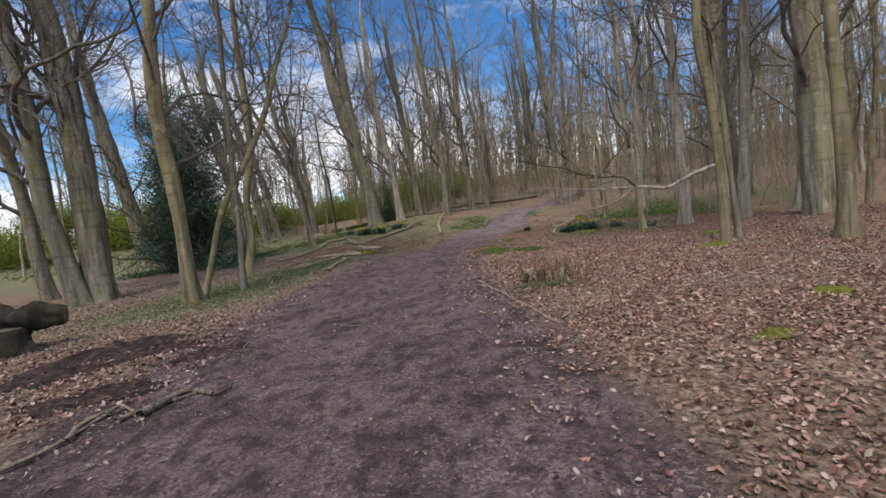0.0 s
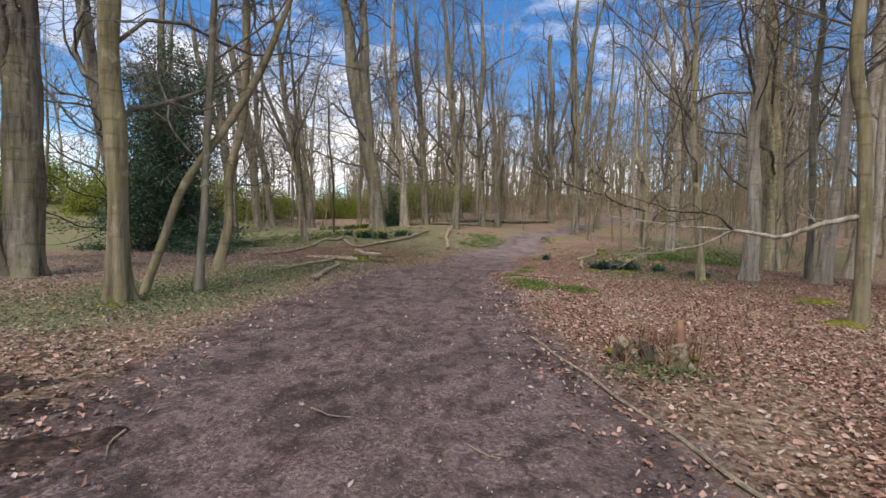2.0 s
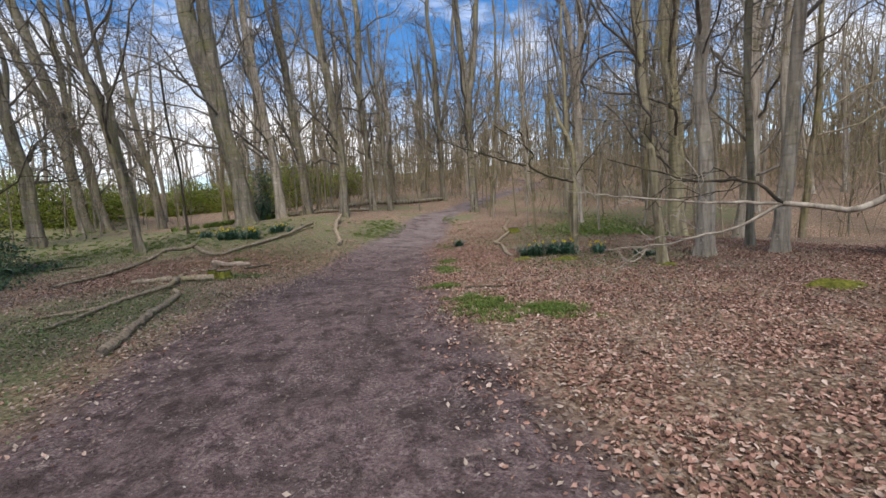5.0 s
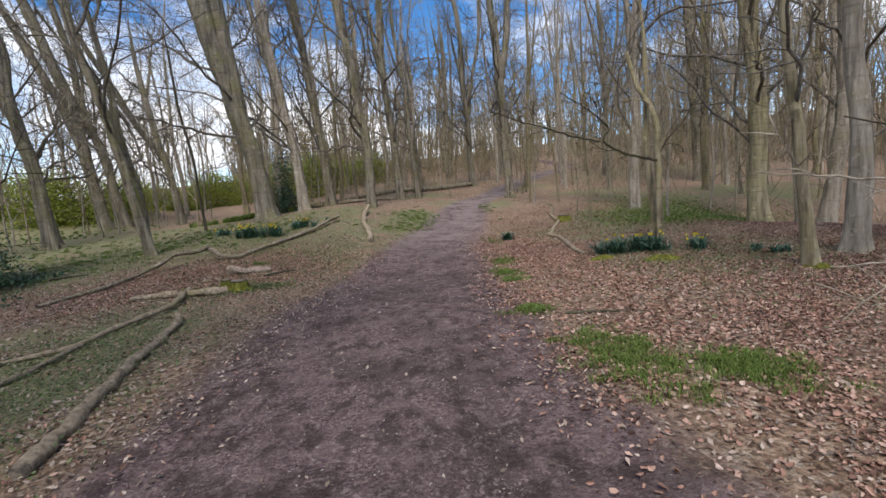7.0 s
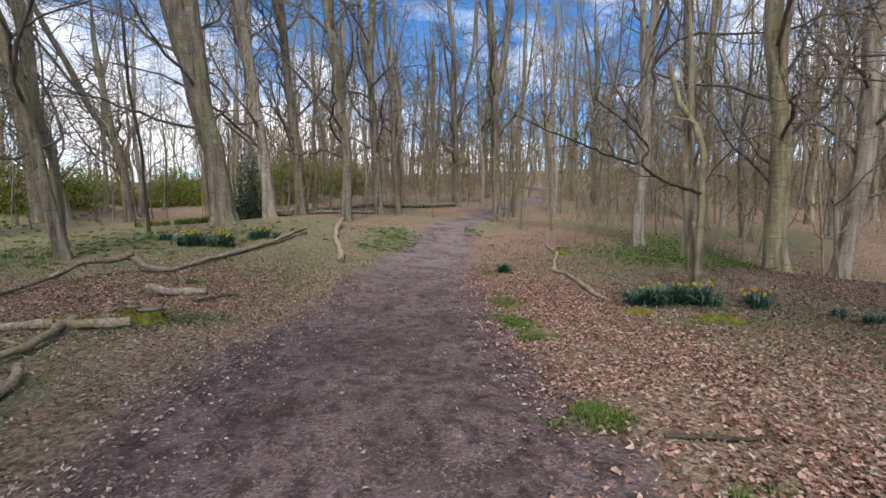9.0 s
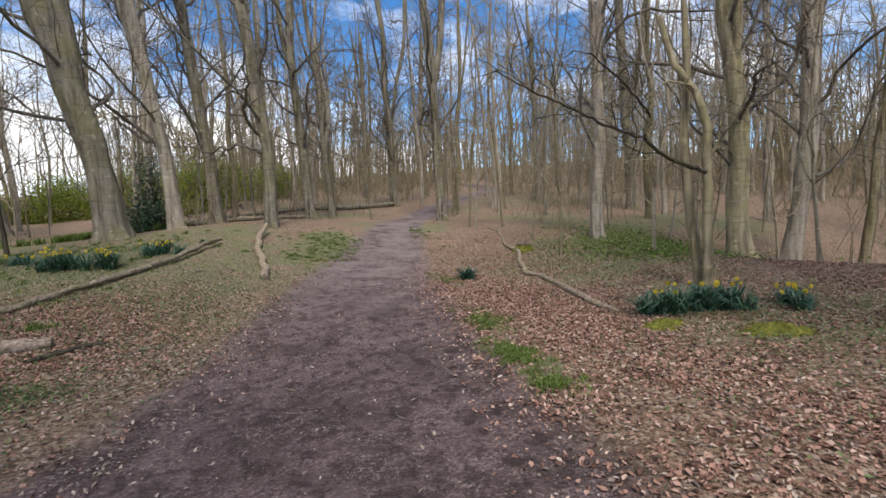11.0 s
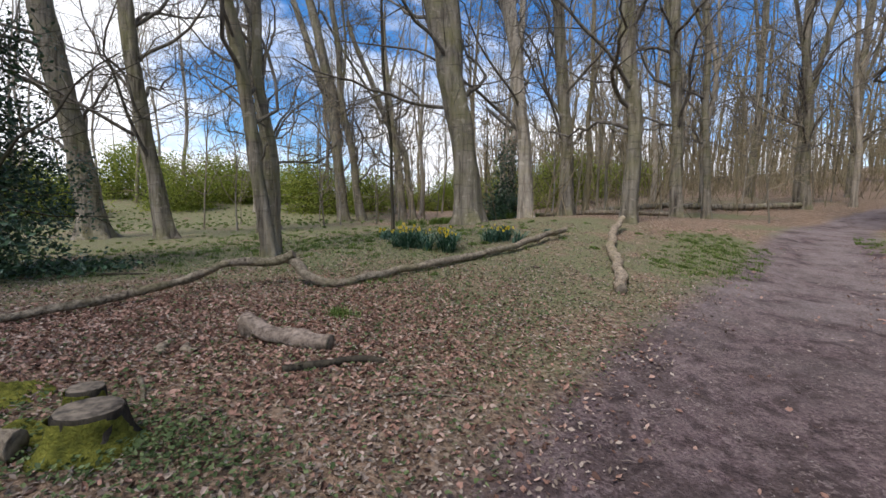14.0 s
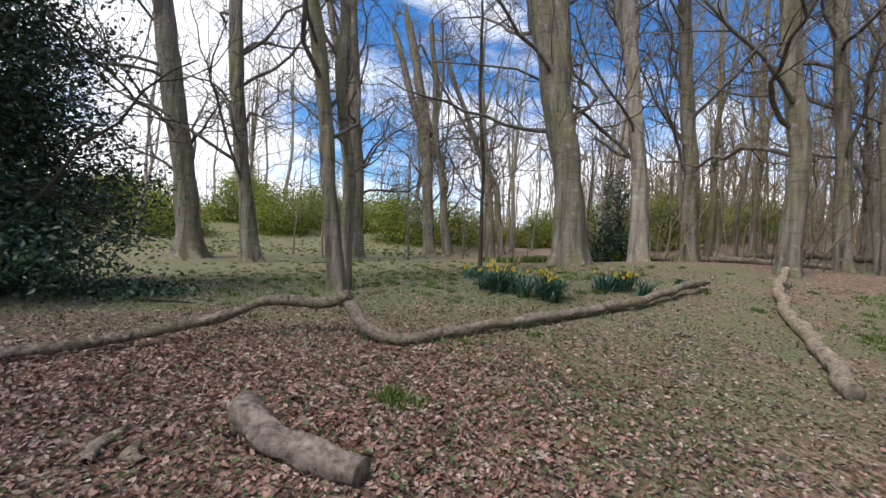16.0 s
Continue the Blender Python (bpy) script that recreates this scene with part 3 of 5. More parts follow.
mossy = tree(6.45, 9.27, [(0, 0, 0, 0.13), (0.02, -0.02, 0.71, 0.11), (0.02, -0.02, 1.87, 0.1), (0.01, -0.01, 2.84, 0.1), (-0.08, 0.09, 3.75, 0.11)], 12, 18, bark_kind=BARK_GREEN, limbs=10, first=0.42, flare=0.6, label="greenish trunk with a mossy foot and a long low branch")
tree(7.15, 10.05, [(0, 0, 0, 0.08), (-0.02, 0.02, 0.82, 0.07), (-0.09, 0.09, 2.24, 0.06), (-0.14, 0.15, 4.13, 0.05)], 9, 19, limbs=8, first=0.4, label="thin grey stem beside a trunk")
tree(10.45, 12.05, [(0, 0, 0, 0.58), (-0.05, 0.06, 1.15, 0.46), (-0.08, 0.1, 2.9, 0.42), (-0.11, 0.14, 4.6, 0.39)], 18, 20, bark_kind=BARK_YELLOW, flare=0.22, label="massive pale yellowish beech trunk")
tree(8.07, 8.38, [(0, 0, 0, 0.19), (0, 0, 1.2, 0.15), (-0.03, 0.02, 3.5, 0.14), (-0.05, 0.03, 5.5, 0.13)], 14, 54, bark_kind=BARK_GREEN, flare=0.5, first=0.35, label="pale knotted trunk in deep leaf litter")
tree(9.98, 11.85, [(0, 0, 0, 0.24), (-0.02, 0.02, 1.6, 0.19), (-0.05, 0.05, 4, 0.18), (-0.1, 0.1, 6.5, 0.16)], 17, 55, first=0.35, label="grey trunk close beside a massive pale one")
tree(8.25, 14.95, [(0, 0, 0, 0.26), (0.03, -0.02, 1.83, 0.2), (-0.01, 0.01, 4.05, 0.16), (-0.06, 0.05, 6.2, 0.15)], 15, 21, bark_kind=BARK_PALE, first=0.3)
tree(9.79, 14.45, [(0, 0, 0, 0.23), (0.07, -0.07, 1.71, 0.18), (0.15, -0.13, 3.85, 0.16), (0.24, -0.22, 5.89, 0.14)], 16, 22, bark_kind=BARK_PALE, first=0.3)
tree(10.48, 15.96, [(0, 0, 0, 0.14), (-0.01, 0.01, 1.78, 0.11), (-0.02, 0.02, 4.26, 0.11), (-0.09, 0.08, 6.67, 0.11)], 12, 23, limbs=8, first=0.3)
tree(6.72, 14.32, [(0, 0, 0, 0.15), (-0.06, 0.07, 1.14, 0.11), (-0.14, 0.16, 2.47, 0.1), (-0.29, 0.31, 4.22, 0.1)], 12, 24, bark_kind=BARK_YELLOW, limbs=7, label="slender greenish trunk with a mossy foot")
tree(14.1, 23.3, [(0, 0, 0, 0.52), (0, -0, 1.33, 0.4), (-0.1, 0.1, 5.3, 0.35), (-0.24, 0.25, 9.2, 0.33)], 18, 25, bark_kind=BARK_YELLOW, flare=0.5, label="pale yellowish trunk beside daffodils")
tree(18.2, 24.4, [(0, 0, 0, 0.42), (0.15, -0.18, 1.7, 0.34), (0.32, -0.38, 4.6, 0.38), (0.3, -0.37, 11.0, 0.36)], 19, 26, bark_kind=BARK_PALE)
tree(11.04, 26.56, [(0, 0, 0, 0.36), (0.02, -0.02, 2.49, 0.24), (0.07, -0.06, 4.84, 0.24), (0.13, -0.11, 7.48, 0.24)], 18, 27, bark_kind=BARK_PALE, label="straight pale pinkish-grey trunk")
tree(-7.68, 23.70, [(0, 0, 0, 0.26), (-0.12, -0.13, 1.29, 0.18), (-0.28, -0.3, 2.89, 0.16), (-0.51, -0.55, 4.95, 0.16)], 16, 28, label="grey trunk with a second stem at its foot")
tree(-7.86, 24.14, [(0, 0, 0, 0.08), (-0.05, -0.05, 1.32, 0.07), (-0.05, -0.05, 2.14, 0.1), (-0.31, -0.32, 3.9, 0.13), (-0.34, -0.35, 5.23, 0.12)], 13, 29, limbs=6)
tree(-17.0, 33.2, [(0, 0, 0, 0.46), (-0.12, -0.06, 3.3, 0.38), (-0.6, -0.3, 8, 0.36), (-1.1, -0.55, 13.5, 0.3)], 17, 30)
tree(-20.02, 27.00, [(0, 0, 0, 0.73), (-0.18, -0.37, 3.39, 0.51), (-0.42, -0.85, 6.2, 0.5), (-0.62, -1.25, 8.7, 0.49)], 18, 31, flare=0.5, label="thick grey trunk with a spreading foot")
tree(-16.78, 27.64, [(0, 0, 0, 0.46), (-0.23, -0.36, 2.78, 0.32), (-0.49, -0.76, 6.06, 0.32), (-0.61, -0.96, 8.47, 0.31)], 17, 32, flare=0.45)
tree(-20.16, 43.42, [(0, 0, 0, 0.65), (-0.32, -0.24, 4.49, 0.45), (-0.71, -0.52, 9.27, 0.44), (-2.15, -1.58, 16.16, 0.36)], 17, 33, fork=(5.5, -2.2, 1.0, 0.8))
tree(-19.08, 44.18, [(0, 0, 0, 0.53), (-0.52, -0.35, 3.77, 0.33), (-1.27, -0.85, 9.32, 0.28), (-1.84, -1.24, 16.39, 0.24)], 15, 34)
tree(-16.70, 47.90, [(0, 0, 0, 0.39), (-0.69, -0.35, 5.15, 0.3), (-1.93, -0.99, 7.58, 0.26), (-4.72, -2.41, 15.01, 0.22)], 14, 35)
tree(-8.33, 30.15, [(0, 0, 0, 0.09), (-0.04, -0.02, 1.47, 0.07), (-0.09, -0.05, 3.29, 0.07), (-0.37, -0.21, 5.78, 0.07), (-0.42, -0.24, 7.91, 0.06)], 8, 36, bark_kind=BARK_DARK, limbs=6, label="thin dark crooked sapling")
tree(-5.62, 30.65, [(0, 0, 0, 0.7), (-0.24, -0.06, 2.68, 0.51), (-0.85, -0.22, 5.61, 0.52), (-1.72, -0.44, 9.78, 0.53)], 19, 37, flare=0.4, fork=(4.6, 1.5, 0.6, 0.8), label="thick ridged grey trunk leaning, forked above")
tree(-4.31, 33.48, [(0, 0, 0, 0.42), (-0.15, -0.03, 3.05, 0.32), (-0.59, -0.1, 6.18, 0.29), (-1.17, -0.2, 11.1, 0.25)], 18, 38, bark_kind=BARK_PALE)
tree(-3.17, 36.17, [(0, 0, 0, 0.47), (-0.13, -0.01, 3.27, 0.33), (-0.47, -0.05, 6.8, 0.29), (-0.96, -0.11, 12.39, 0.26)], 18, 39)
tree(-0.60, 31.14, [(0, 0, 0, 0.36), (0.06, 0, 2.71, 0.27), (-0.25, -0.01, 5.9, 0.27), (-0.75, -0.02, 10.52, 0.24)], 17, 40,  label="pale grey trunk standing behind a fallen limb")
tree(1.16, 37.31, [(0, 0, 0, 0.39), (-0.22, 0.01, 3.85, 0.28), (-0.43, 0.02, 8.31, 0.26), (-0.33, 0.02, 13.34, 0.26)], 18, 41)
tree(2.37, 38.24, [(0, 0, 0, 0.26), (-0.16, 0.01, 3.32, 0.18), (-0.32, 0.03, 6.91, 0.16), (-0.8, 0.07, 11.83, 0.14)], 13, 42, limbs=6)
tree(7.81, 45.48, [(0, 0, 0, 0.33), (-0.2, 0.04, 5.13, 0.23), (-0.41, 0.09, 11.07, 0.23), (-0.67, 0.15, 17.76, 0.21)], 15, 43)
tree(8.11, 36.00, [(0, 0, 0, 0.42), (-0.1, 0.03, 3.6, 0.31), (-0.26, 0.08, 7.37, 0.31), (-0.7, 0.22, 13.75, 0.27)], 19, 44, fork=(7.2, 2.2, -0.4, 0.8), label="straight grey trunk beside the path, forked high")
tree(22.45, 37.38, [(0, 0, 0, 0.48), (-0.13, 0.1, 4.14, 0.39), (-0.4, 0.32, 9.97, 0.35), (-0.51, 0.41, 15.67, 0.35)], 18, 45)
tree(-15.44, 31.04, [(0, 0, 0, 0.26), (-0.13, -0.08, 3.5, 0.2), (-0.47, -0.28, 5.49, 0.15), (-0.47, -0.28, 8.65, 0.15)], 12, 47, limbs=6)
tree(-14.06, 41.30, [(0, 0, 0, 0.4), (-0.2, -0.09, 3.09, 0.27), (-0.75, -0.32, 6.15, 0.25), (-1.08, -0.46, 9.45, 0.22)], 14, 48)
tree(19.38, 45.00, [(0, 0, 0, 0.31), (0.12, -0.08, 7.48, 0.26), (-0.1, 0.06, 13.45, 0.22)], 17, 49)
tree(8.03, 47.64, [(0, 0, 0, 0.35), (-0.06, 0.01, 5.58, 0.26), (-0.15, 0.04, 11.81, 0.21)], 15, 50)
tree(3.25, 47.41, [(0, 0, 0, 0.29), (0.02, -0, 4.25, 0.24), (-0.18, 0.02, 7.45, 0.2)], 12, 51)
tree(7.28, 55.95, [(0, 0, 0, 0.37), (0.18, -0.03, 7.82, 0.29), (0.24, -0.04, 14.44, 0.26)], 16, 52)
tree(12.68, 54.65, [(0, 0, 0, 0.35), (0.08, -0.03, 7.67, 0.26), (0.38, -0.12, 14.34, 0.26)], 16, 53)
coppice = tree(6.75, 18.42, [(0, 0, 0, 0.13), (-0.06, 0.1, 0.91, 0.105), (-0.11, 0.18, 1.56, 0.1), (-0.17, 0.28, 2.48, 0.09), (-0.14, 0.23, 3.78, 0.075)], 9, 81, bark_kind=BARK_YELLOW, limbs=4, first=0.55, flare=0.25, label="thin yellowish double-stemmed young tree beside daffodils")
limb(coppice, [(6.67, 18.24, 0.22), (6.67, 18.24, 1.01), (6.66, 18.24, 2.05), (6.66, 18.25, 2.90), (6.57, 18.39, 3.45), (6.41, 18.68, 3.96), (6.29, 18.88, 4.82)], 0.085, 0.05, 82, BARK_YELLOW, 2)
limb(coppice, [(6.61, 18.23, 2.11), (5.75, 18.13, 2.30), (5.09, 18.05, 2.63), (5.40, 18.09, 2.92), (5.08, 18.05, 3.15), (4.71, 18.01, 3.41), (4.13, 17.94, 3.74)], 0.036, 0.010, 83, BARK_DARK, 10, "dark drooping limb")
limb(coppice, [(5.09, 18.05, 2.63), (4.49, 17.98, 2.74), (3.81, 17.90, 2.96), (3.13, 17.82, 3.14), (2.58, 17.76, 3.35)], 0.026, 0.008, 84, BARK_DARK, 12, "dark drooping limb")
limb(coppice, [(6.61, 18.23, 2.15), (6.89, 18.26, 2.57), (7.36, 18.31, 2.96), (7.83, 18.37, 3.61)], 0.026, 0.008, 85, BARK_DARK, 8)
limb(mossy, [(6.42, 9.28, 1.60), (6.20, 9.43, 1.52), (5.99, 9.58, 1.47), (5.67, 9.80, 1.23), (5.43, 9.97, 1.30), (5.13, 10.17, 1.36)], 0.045, 0.03, 86, BARK_PALE, 2, "long low crooked limb")
limb(mossy, [(5.13, 10.17, 1.36), (4.44, 10.65, 1.42), (3.80, 11.09, 1.52), (3.12, 11.56, 1.65)], 0.02, 0.006, 87, BARK_PALE, 5)
limb(mossy, [(5.13, 10.17, 1.36), (4.91, 10.32, 1.65), (4.40, 10.68, 1.66), (4.10, 10.88, 1.80), (3.59, 11.24, 2.03)], 0.022, 0.006, 88, BARK_DARK, 5)
limb(mossy, [(5.13, 10.17, 1.36), (4.82, 10.39, 1.11), (4.13, 10.86, 0.91), (3.54, 11.27, 0.84)], 0.022, 0.006, 89, BARK_PALE, 4)


# ---- scattered small pieces ----
LEAF = np.array([(-0.5, 0, 0.01), (-0.22, 0.25, 0.07), (0.2, 0.28, 0.05), (0.5, 0, 0.04), (0.16, -0.29, 0.06), (-0.2, -0.23, 0.04), (0.02, 0, -0.03)])
LEAF_TRIS = np.array([(k, 6, (k + 1) % 6) for k in range(6)])


def turned(rng, n, tilt):
    """n turns: any way round, tipped by about tilt radians."""
    yaw, a, b = rng.uniform(0, 2 * np.pi, n), rng.normal(0, tilt, n), rng.normal(0, tilt, n)
    cy, sy, ca, sa, cb, sb = np.cos(yaw), np.sin(yaw), np.cos(a), np.sin(a), np.cos(b), np.sin(b)
    o, i = np.zeros(n), np.ones(n)
    rz = np.stack([cy, -sy, o, sy, cy, o, o, o, i], -1).reshape(-1, 3, 3)
    rx = np.stack([i, o, o, o, ca, -sa, o, sa, ca], -1).reshape(-1, 3, 3)
    ry = np.stack([cb, o, sb, o, i, o, -sb, o, cb], -1).reshape(-1, 3, 3)
    return rz @ rx @ ry


def leaves_mesh(name, rng, places, sizes, tilt, material, curl=1.0):
    n = len(places)
    shape = LEAF * (1, 1, curl)
    each = shape[None] * np.stack([np.ones(n), rng.uniform(0.55, 1.35, n), rng.uniform(0.3, 2.2, n)], -1)[:, None] + rng.normal(0, 0.07, (n, len(LEAF), 3)) * (1, 1, 0.6)
    v = np.einsum("nij,nkj->nki", turned(rng, n, tilt), each) * sizes[:, None, None] + places[:, None]
    t = LEAF_TRIS[None] + (np.arange(n) * len(LEAF))[:, None, None]
    return mesh_of(name, v.reshape(-1, 3), t.reshape(-1, 3), material, False)


def cards_mesh(name, rng, places, sizes, tilt, material):
    """Small pointed leaves, folded along the rib."""
    n = len(places)
    shape = np.array([(-0.5, 0, 0), (0, 0.27, 0.07), (0.5, 0, 0), (0, -0.27, 0.07)])
    v = np.einsum("nij,kj->nki", turned(rng, n, tilt), shape) * sizes[:, None, None] + places[:, None]
    o = (np.arange(n) * 4)[:, None]
    return mesh_of(name, v.reshape(-1, 3), np.concatenate([o + [0, 2, 1], o + [0, 3, 2]]), material, False)


def floor_height(x, y):
    return land(x, y) + 0.035 * (1 - trodden(x, y))


def sow(rng, n, box, weight):
    """n places on the ground in a box, kept by chance weight(x, y)."""
    xs, ys = np.empty(0), np.empty(0)
    while len(xs) < n:
        x, y = rng.uniform(box[0], box[1], 4 * n), rng.uniform(box[2], box[3], 4 * n)
        k = rng.random(4 * n) < weight(x, y)
        xs, ys = np.concatenate([xs, x[k]]), np.concatenate([ys, y[k]])
    return xs[:n], ys[:n]


def right_of(x, y):
    return 1 / (1 + np.exp(-(x - path_middle(y)) * 2))


def litter(name, label, n, box, weight, size, material, seed, tilt=0.4, curl=1.6, lobed=True):
    rng = np.random.default_rng(seed)
    x, y = sow(rng, n, box, weight)
    s = rng.uniform(size[0], size[1], n)
    p = np.stack([x, y, floor_height(x, y) + 0.012 + 0.1 * s * rng.random(n)], -1)
    make = leaves_mesh(name, rng, p, s, tilt, material, curl) if lobed else cards_mesh(name, rng, p, s, tilt, material)
    tagged(new(name, make), label, "leaves", kind="stuff")


def mottled(x, y):
    """Leaves lie thick in some places and thin in others."""
    wide = np.sin(1.7 * x + 0.9 * y + 2 * np.sin(0.8 * y)) * np.sin(2.3 * y - 0.7 * x + 1.5 * np.sin(1.1 * x))
    return np.clip(0.55 + 0.55 * wide + 0.3 * np.sin(5.1 * x + 1.3 * np.sin(3 * y)) * np.sin(4.3 * y + np.sin(2.7 * x)), 0.22, 1)


def brown(x, y):
    near = 1 / (1 + (np.hypot(x - 0.8, y - 12) / 13) ** 4)
    return (0.9 * right_of(x, y) + 0.12) * (1 - trodden(x, y)) ** 1.5 * (1 - 0.75 * greenness(x, y)) * near * mottled(x, y)


def old(x, y):
    near = 1 / (1 + (np.hypot(x + 2, y - 14) / 13) ** 4)
    return (1 - 0.6 * right_of(x, y)) * (1 - 0.96 * trodden(x, y)) * (1 - 0.55 * greenness(x, y)) * near * mottled(x + 3, y + 1)


def red_heap(x, y):
    return np.exp(-(((x + 3.2) / 1.6) ** 2 + ((y - 20.3) / 1.7) ** 2)) + 0.75 * np.exp(-(((x + 5.6) / 1.4) ** 2 + ((y - 18.8) / 1.8) ** 2)) + 0.9 * np.exp(-(((x - 3.6) / 0.8) ** 2 + ((y - 19.5) / 3.0) ** 2))


litter("fallen_leaves", "dry reddish-brown fallen leaves beside the path", 140000, (-7, 12, -1, 30), brown, (0.02, 0.058), LITTER, 1, 0.5)
litter("old_leaves", "greyish-brown old leaves on the woodland floor", 125000, (-13, 9, -1, 30), old, (0.02, 0.058), LITTER_GREY, 2, 0.45, lobed=False)
litter("leaf_drift", "russet leaf drift on the woodland floor", 26000, (-8.5, 6, 12, 26), red_heap, (0.028, 0.064), LITTER, 3, 0.5)
def start_heap(x, y):
    return np.exp(-(((x + 2.6) / 1.5) ** 2 + ((y - 4.0) / 2.2) ** 2) ** 2) * (1 - 0.8 * trodden(x, y))


litter("leaf_drift", "pale brown leaf drift over roots and earth", 3200, (-5.5, 0, 1, 8), start_heap, (0.025, 0.065), LITTER, 5)
litter("leaf_scraps", "pale trodden leaf scraps on the muddy path", 16000, (-3, 4, 0, 30), lambda x, y: trodden(x, y) * (0.25 + 0.75 * np.abs(np.sin(x * 2.1 + y) * np.sin(x * 0.7 - y * 1.3))), (0.007, 0.027), CHIPS, 4, 0.25, lobed=False)


def blades(rng, x, y, z, height, width, lean):
    """Grass blades: bent strips of two quads and a tip."""
    n = len(x)
    yaw = rng.uniform(0, 2 * np.pi, n)
    out, side = np.stack([np.cos(yaw), np.sin(yaw), 0 * yaw], -1), np.stack([-np.sin(yaw), np.cos(yaw), 0 * yaw], -1)
    h, le, w = height[:, None], (lean * rng.uniform(0.2, 1.2, n))[:, None], width[:, None]
    base, up = np.stack([x, y, z], -1), np.array((0, 0, 1.0))
    mid, high, tip = base + up * h * 0.45 + out * h * le * 0.25, base + up * h * 0.8 + out * h * le * 0.65, base + up * h * (1 - 0.25 * le) + out * h * le * 1.15
    v = np.stack([base - side * w, base + side * w, mid - side * w, mid + side * w, high - side * w * 0.7, high + side * w * 0.7, tip], 1)
    o = (np.arange(n) * 7)[:, None]
    q = np.concatenate([o + [0, 1, 3, 2], o + [2, 3, 5, 4]])
    return v.reshape(-1, 3), q, o + [4, 5, 6]


def grass(name, label, n, patches, height, seed, material=GRASS, width=0.004):
    rng = np.random.default_rng(seed)
    x, y = [], []
    for a, b, sx, sy, share in patches:
        k = int(n * share)
        cx, cy = rng.normal(0, sx * 0.5, k // 18 + 1), rng.normal(0, sy * 0.5, k // 18 + 1)
        share_of = rng.exponential(1.0, len(cx)) ** 1.4
        i = rng.choice(len(cx), k, p=share_of / share_of.sum())
        x.append(a + cx[i] + rng.normal(0, 0.05, k))
        y.append(b + cy[i] + rng.normal(0, 0.035, k))
    x, y = np.concatenate(x), np.concatenate(y)
    keep = trodden(x, y) < 0.75
    x, y = x[keep], y[keep]
    s = Soup()
    s.add(*blades(rng, x, y, floor_height(x, y) - 0.01, rng.uniform(0.4, 1.0, len(x)) * height, np.full(len(x), width), 0.8))
    tagged(new(name, s.mesh(name, material)), label, "grass", kind="stuff")


grass("grass_patch", "bright green grass tufts beside the muddy path", 12000, ((1.98, 11.65, 0.42, 0.7, 0.5), (2.75, 11.2, 0.42, 0.36, 0.37), (1.78, 13.5, 0.22, 0.28, 0.13)), 0.075, 21, GRASS, 0.0035)
grass("grass_verge", "thin green grass strip along the path edge", 8000, ((2.85, 18.9, 0.3, 0.7, 0.3), (2.45, 17.3, 0.25, 0.7, 0.4), (2.3, 16.2, 0.2, 0.4, 0.15), (3.5, 22.6, 0.3, 1.2, 0.15)), 0.07, 22)
grass("grass_bank", "short grass on the bank beside the path", 17000, ((1.4, 28.5, 1.2, 2.4, 0.6), (0.6, 26.2, 0.8, 1.2, 0.2), (5.2, 31.5, 0.5, 3.0, 0.2)), 0.07, 23)
grass("grass_tuft", "dark green grass tuft among fallen leaves", 260, ((-3.45, 20.55, 0.16, 0.12, 1.0),), 0.13, 24)
grass("meadow_grass", "sparse pale grass under the trees", 24000, ((-9, 25, 5, 4, 0.45), (-5.5, 28, 4, 3, 0.2), (-14, 30, 6, 5, 0.2), (-13, 24, 5, 4, 0.15)), 0.09, 25, GRASS, 0.006)
grass("bank_grass", "rough pale grass on the bank behind the wood", 24000, ((-30, 33, 9, 8, 0.4), (-24, 42, 8, 8, 0.35), (-38, 28, 9, 9, 0.25)), 0.13, 27, GRASS, 0.014)
grass("rush_patch", "patch of tall green grass under the trees", 5000, ((-7.6, 35.5, 2.6, 1.0, 1.0),), 0.4, 26, GRASS, 0.012)


def herbs(name, label, n, patches, size, seed, material=HERB, lift=0.06):
    rng = np.random.default_rng(seed)
    x = np.concatenate([rng.normal(a, sx * 0.5, int(n * k)) for a, b, sx, sy, k in patches])
    y = np.concatenate([rng.normal(b, sy * 0.5, int(n * k)) for a, b, sx, sy, k in patches])
    keep = trodden(x, y) < 0.5
    x, y = x[keep], y[keep]
    p = np.stack([x, y, floor_height(x, y) + 0.01 + rng.random(len(x)) * lift], -1)
    tagged(new(name, leaves_mesh(name, rng, p, rng.uniform(size[0], size[1], len(x)), 0.4, material)), label, "undergrowth", kind="stuff")


herbs("ground_herbs", "low green herbs and ivy creeping over the leaf litter", 38000, ((-1.2, 21.5, 2.2, 4.5, 0.06), (5.2, 15, 2.5, 3.5, 0.05), (-3.4, 17.7, 0.8, 0.7, 0.025), (-2.78, 18.02, 0.5, 0.4, 0.009), (-2.36, 18.02, 0.5, 0.4, 0.009), (-2.90, 17.95, 0.5, 0.4, 0.009), (-3.10, 17.91, 0.5, 0.4, 0.009), (-1.12, 4.27, 0.3, 0.25, 0.004), (-1.58, 3.67, 0.25, 0.25, 0.004), (-4.5, 22.5, 3, 3, 0.1), (-9, 22, 4, 4, 0.12), (-4.2, 9.3, 1.9, 3, 0.22), (-3.9, 13.5, 1.6, 3.4, 0.16), (-6.5, 25.5, 6, 4, 0.2), (-3.0, 19.2, 3.0, 3.0, 0.08), (6.5, 16, 3, 2.5, 0.1), (6, 22, 3, 4, 0.1), (2.4, 6.25, 0.55, 0.25, 0.012), (-1.8, 22, 3, 3, 0.09)), (0.018, 0.045), 31)
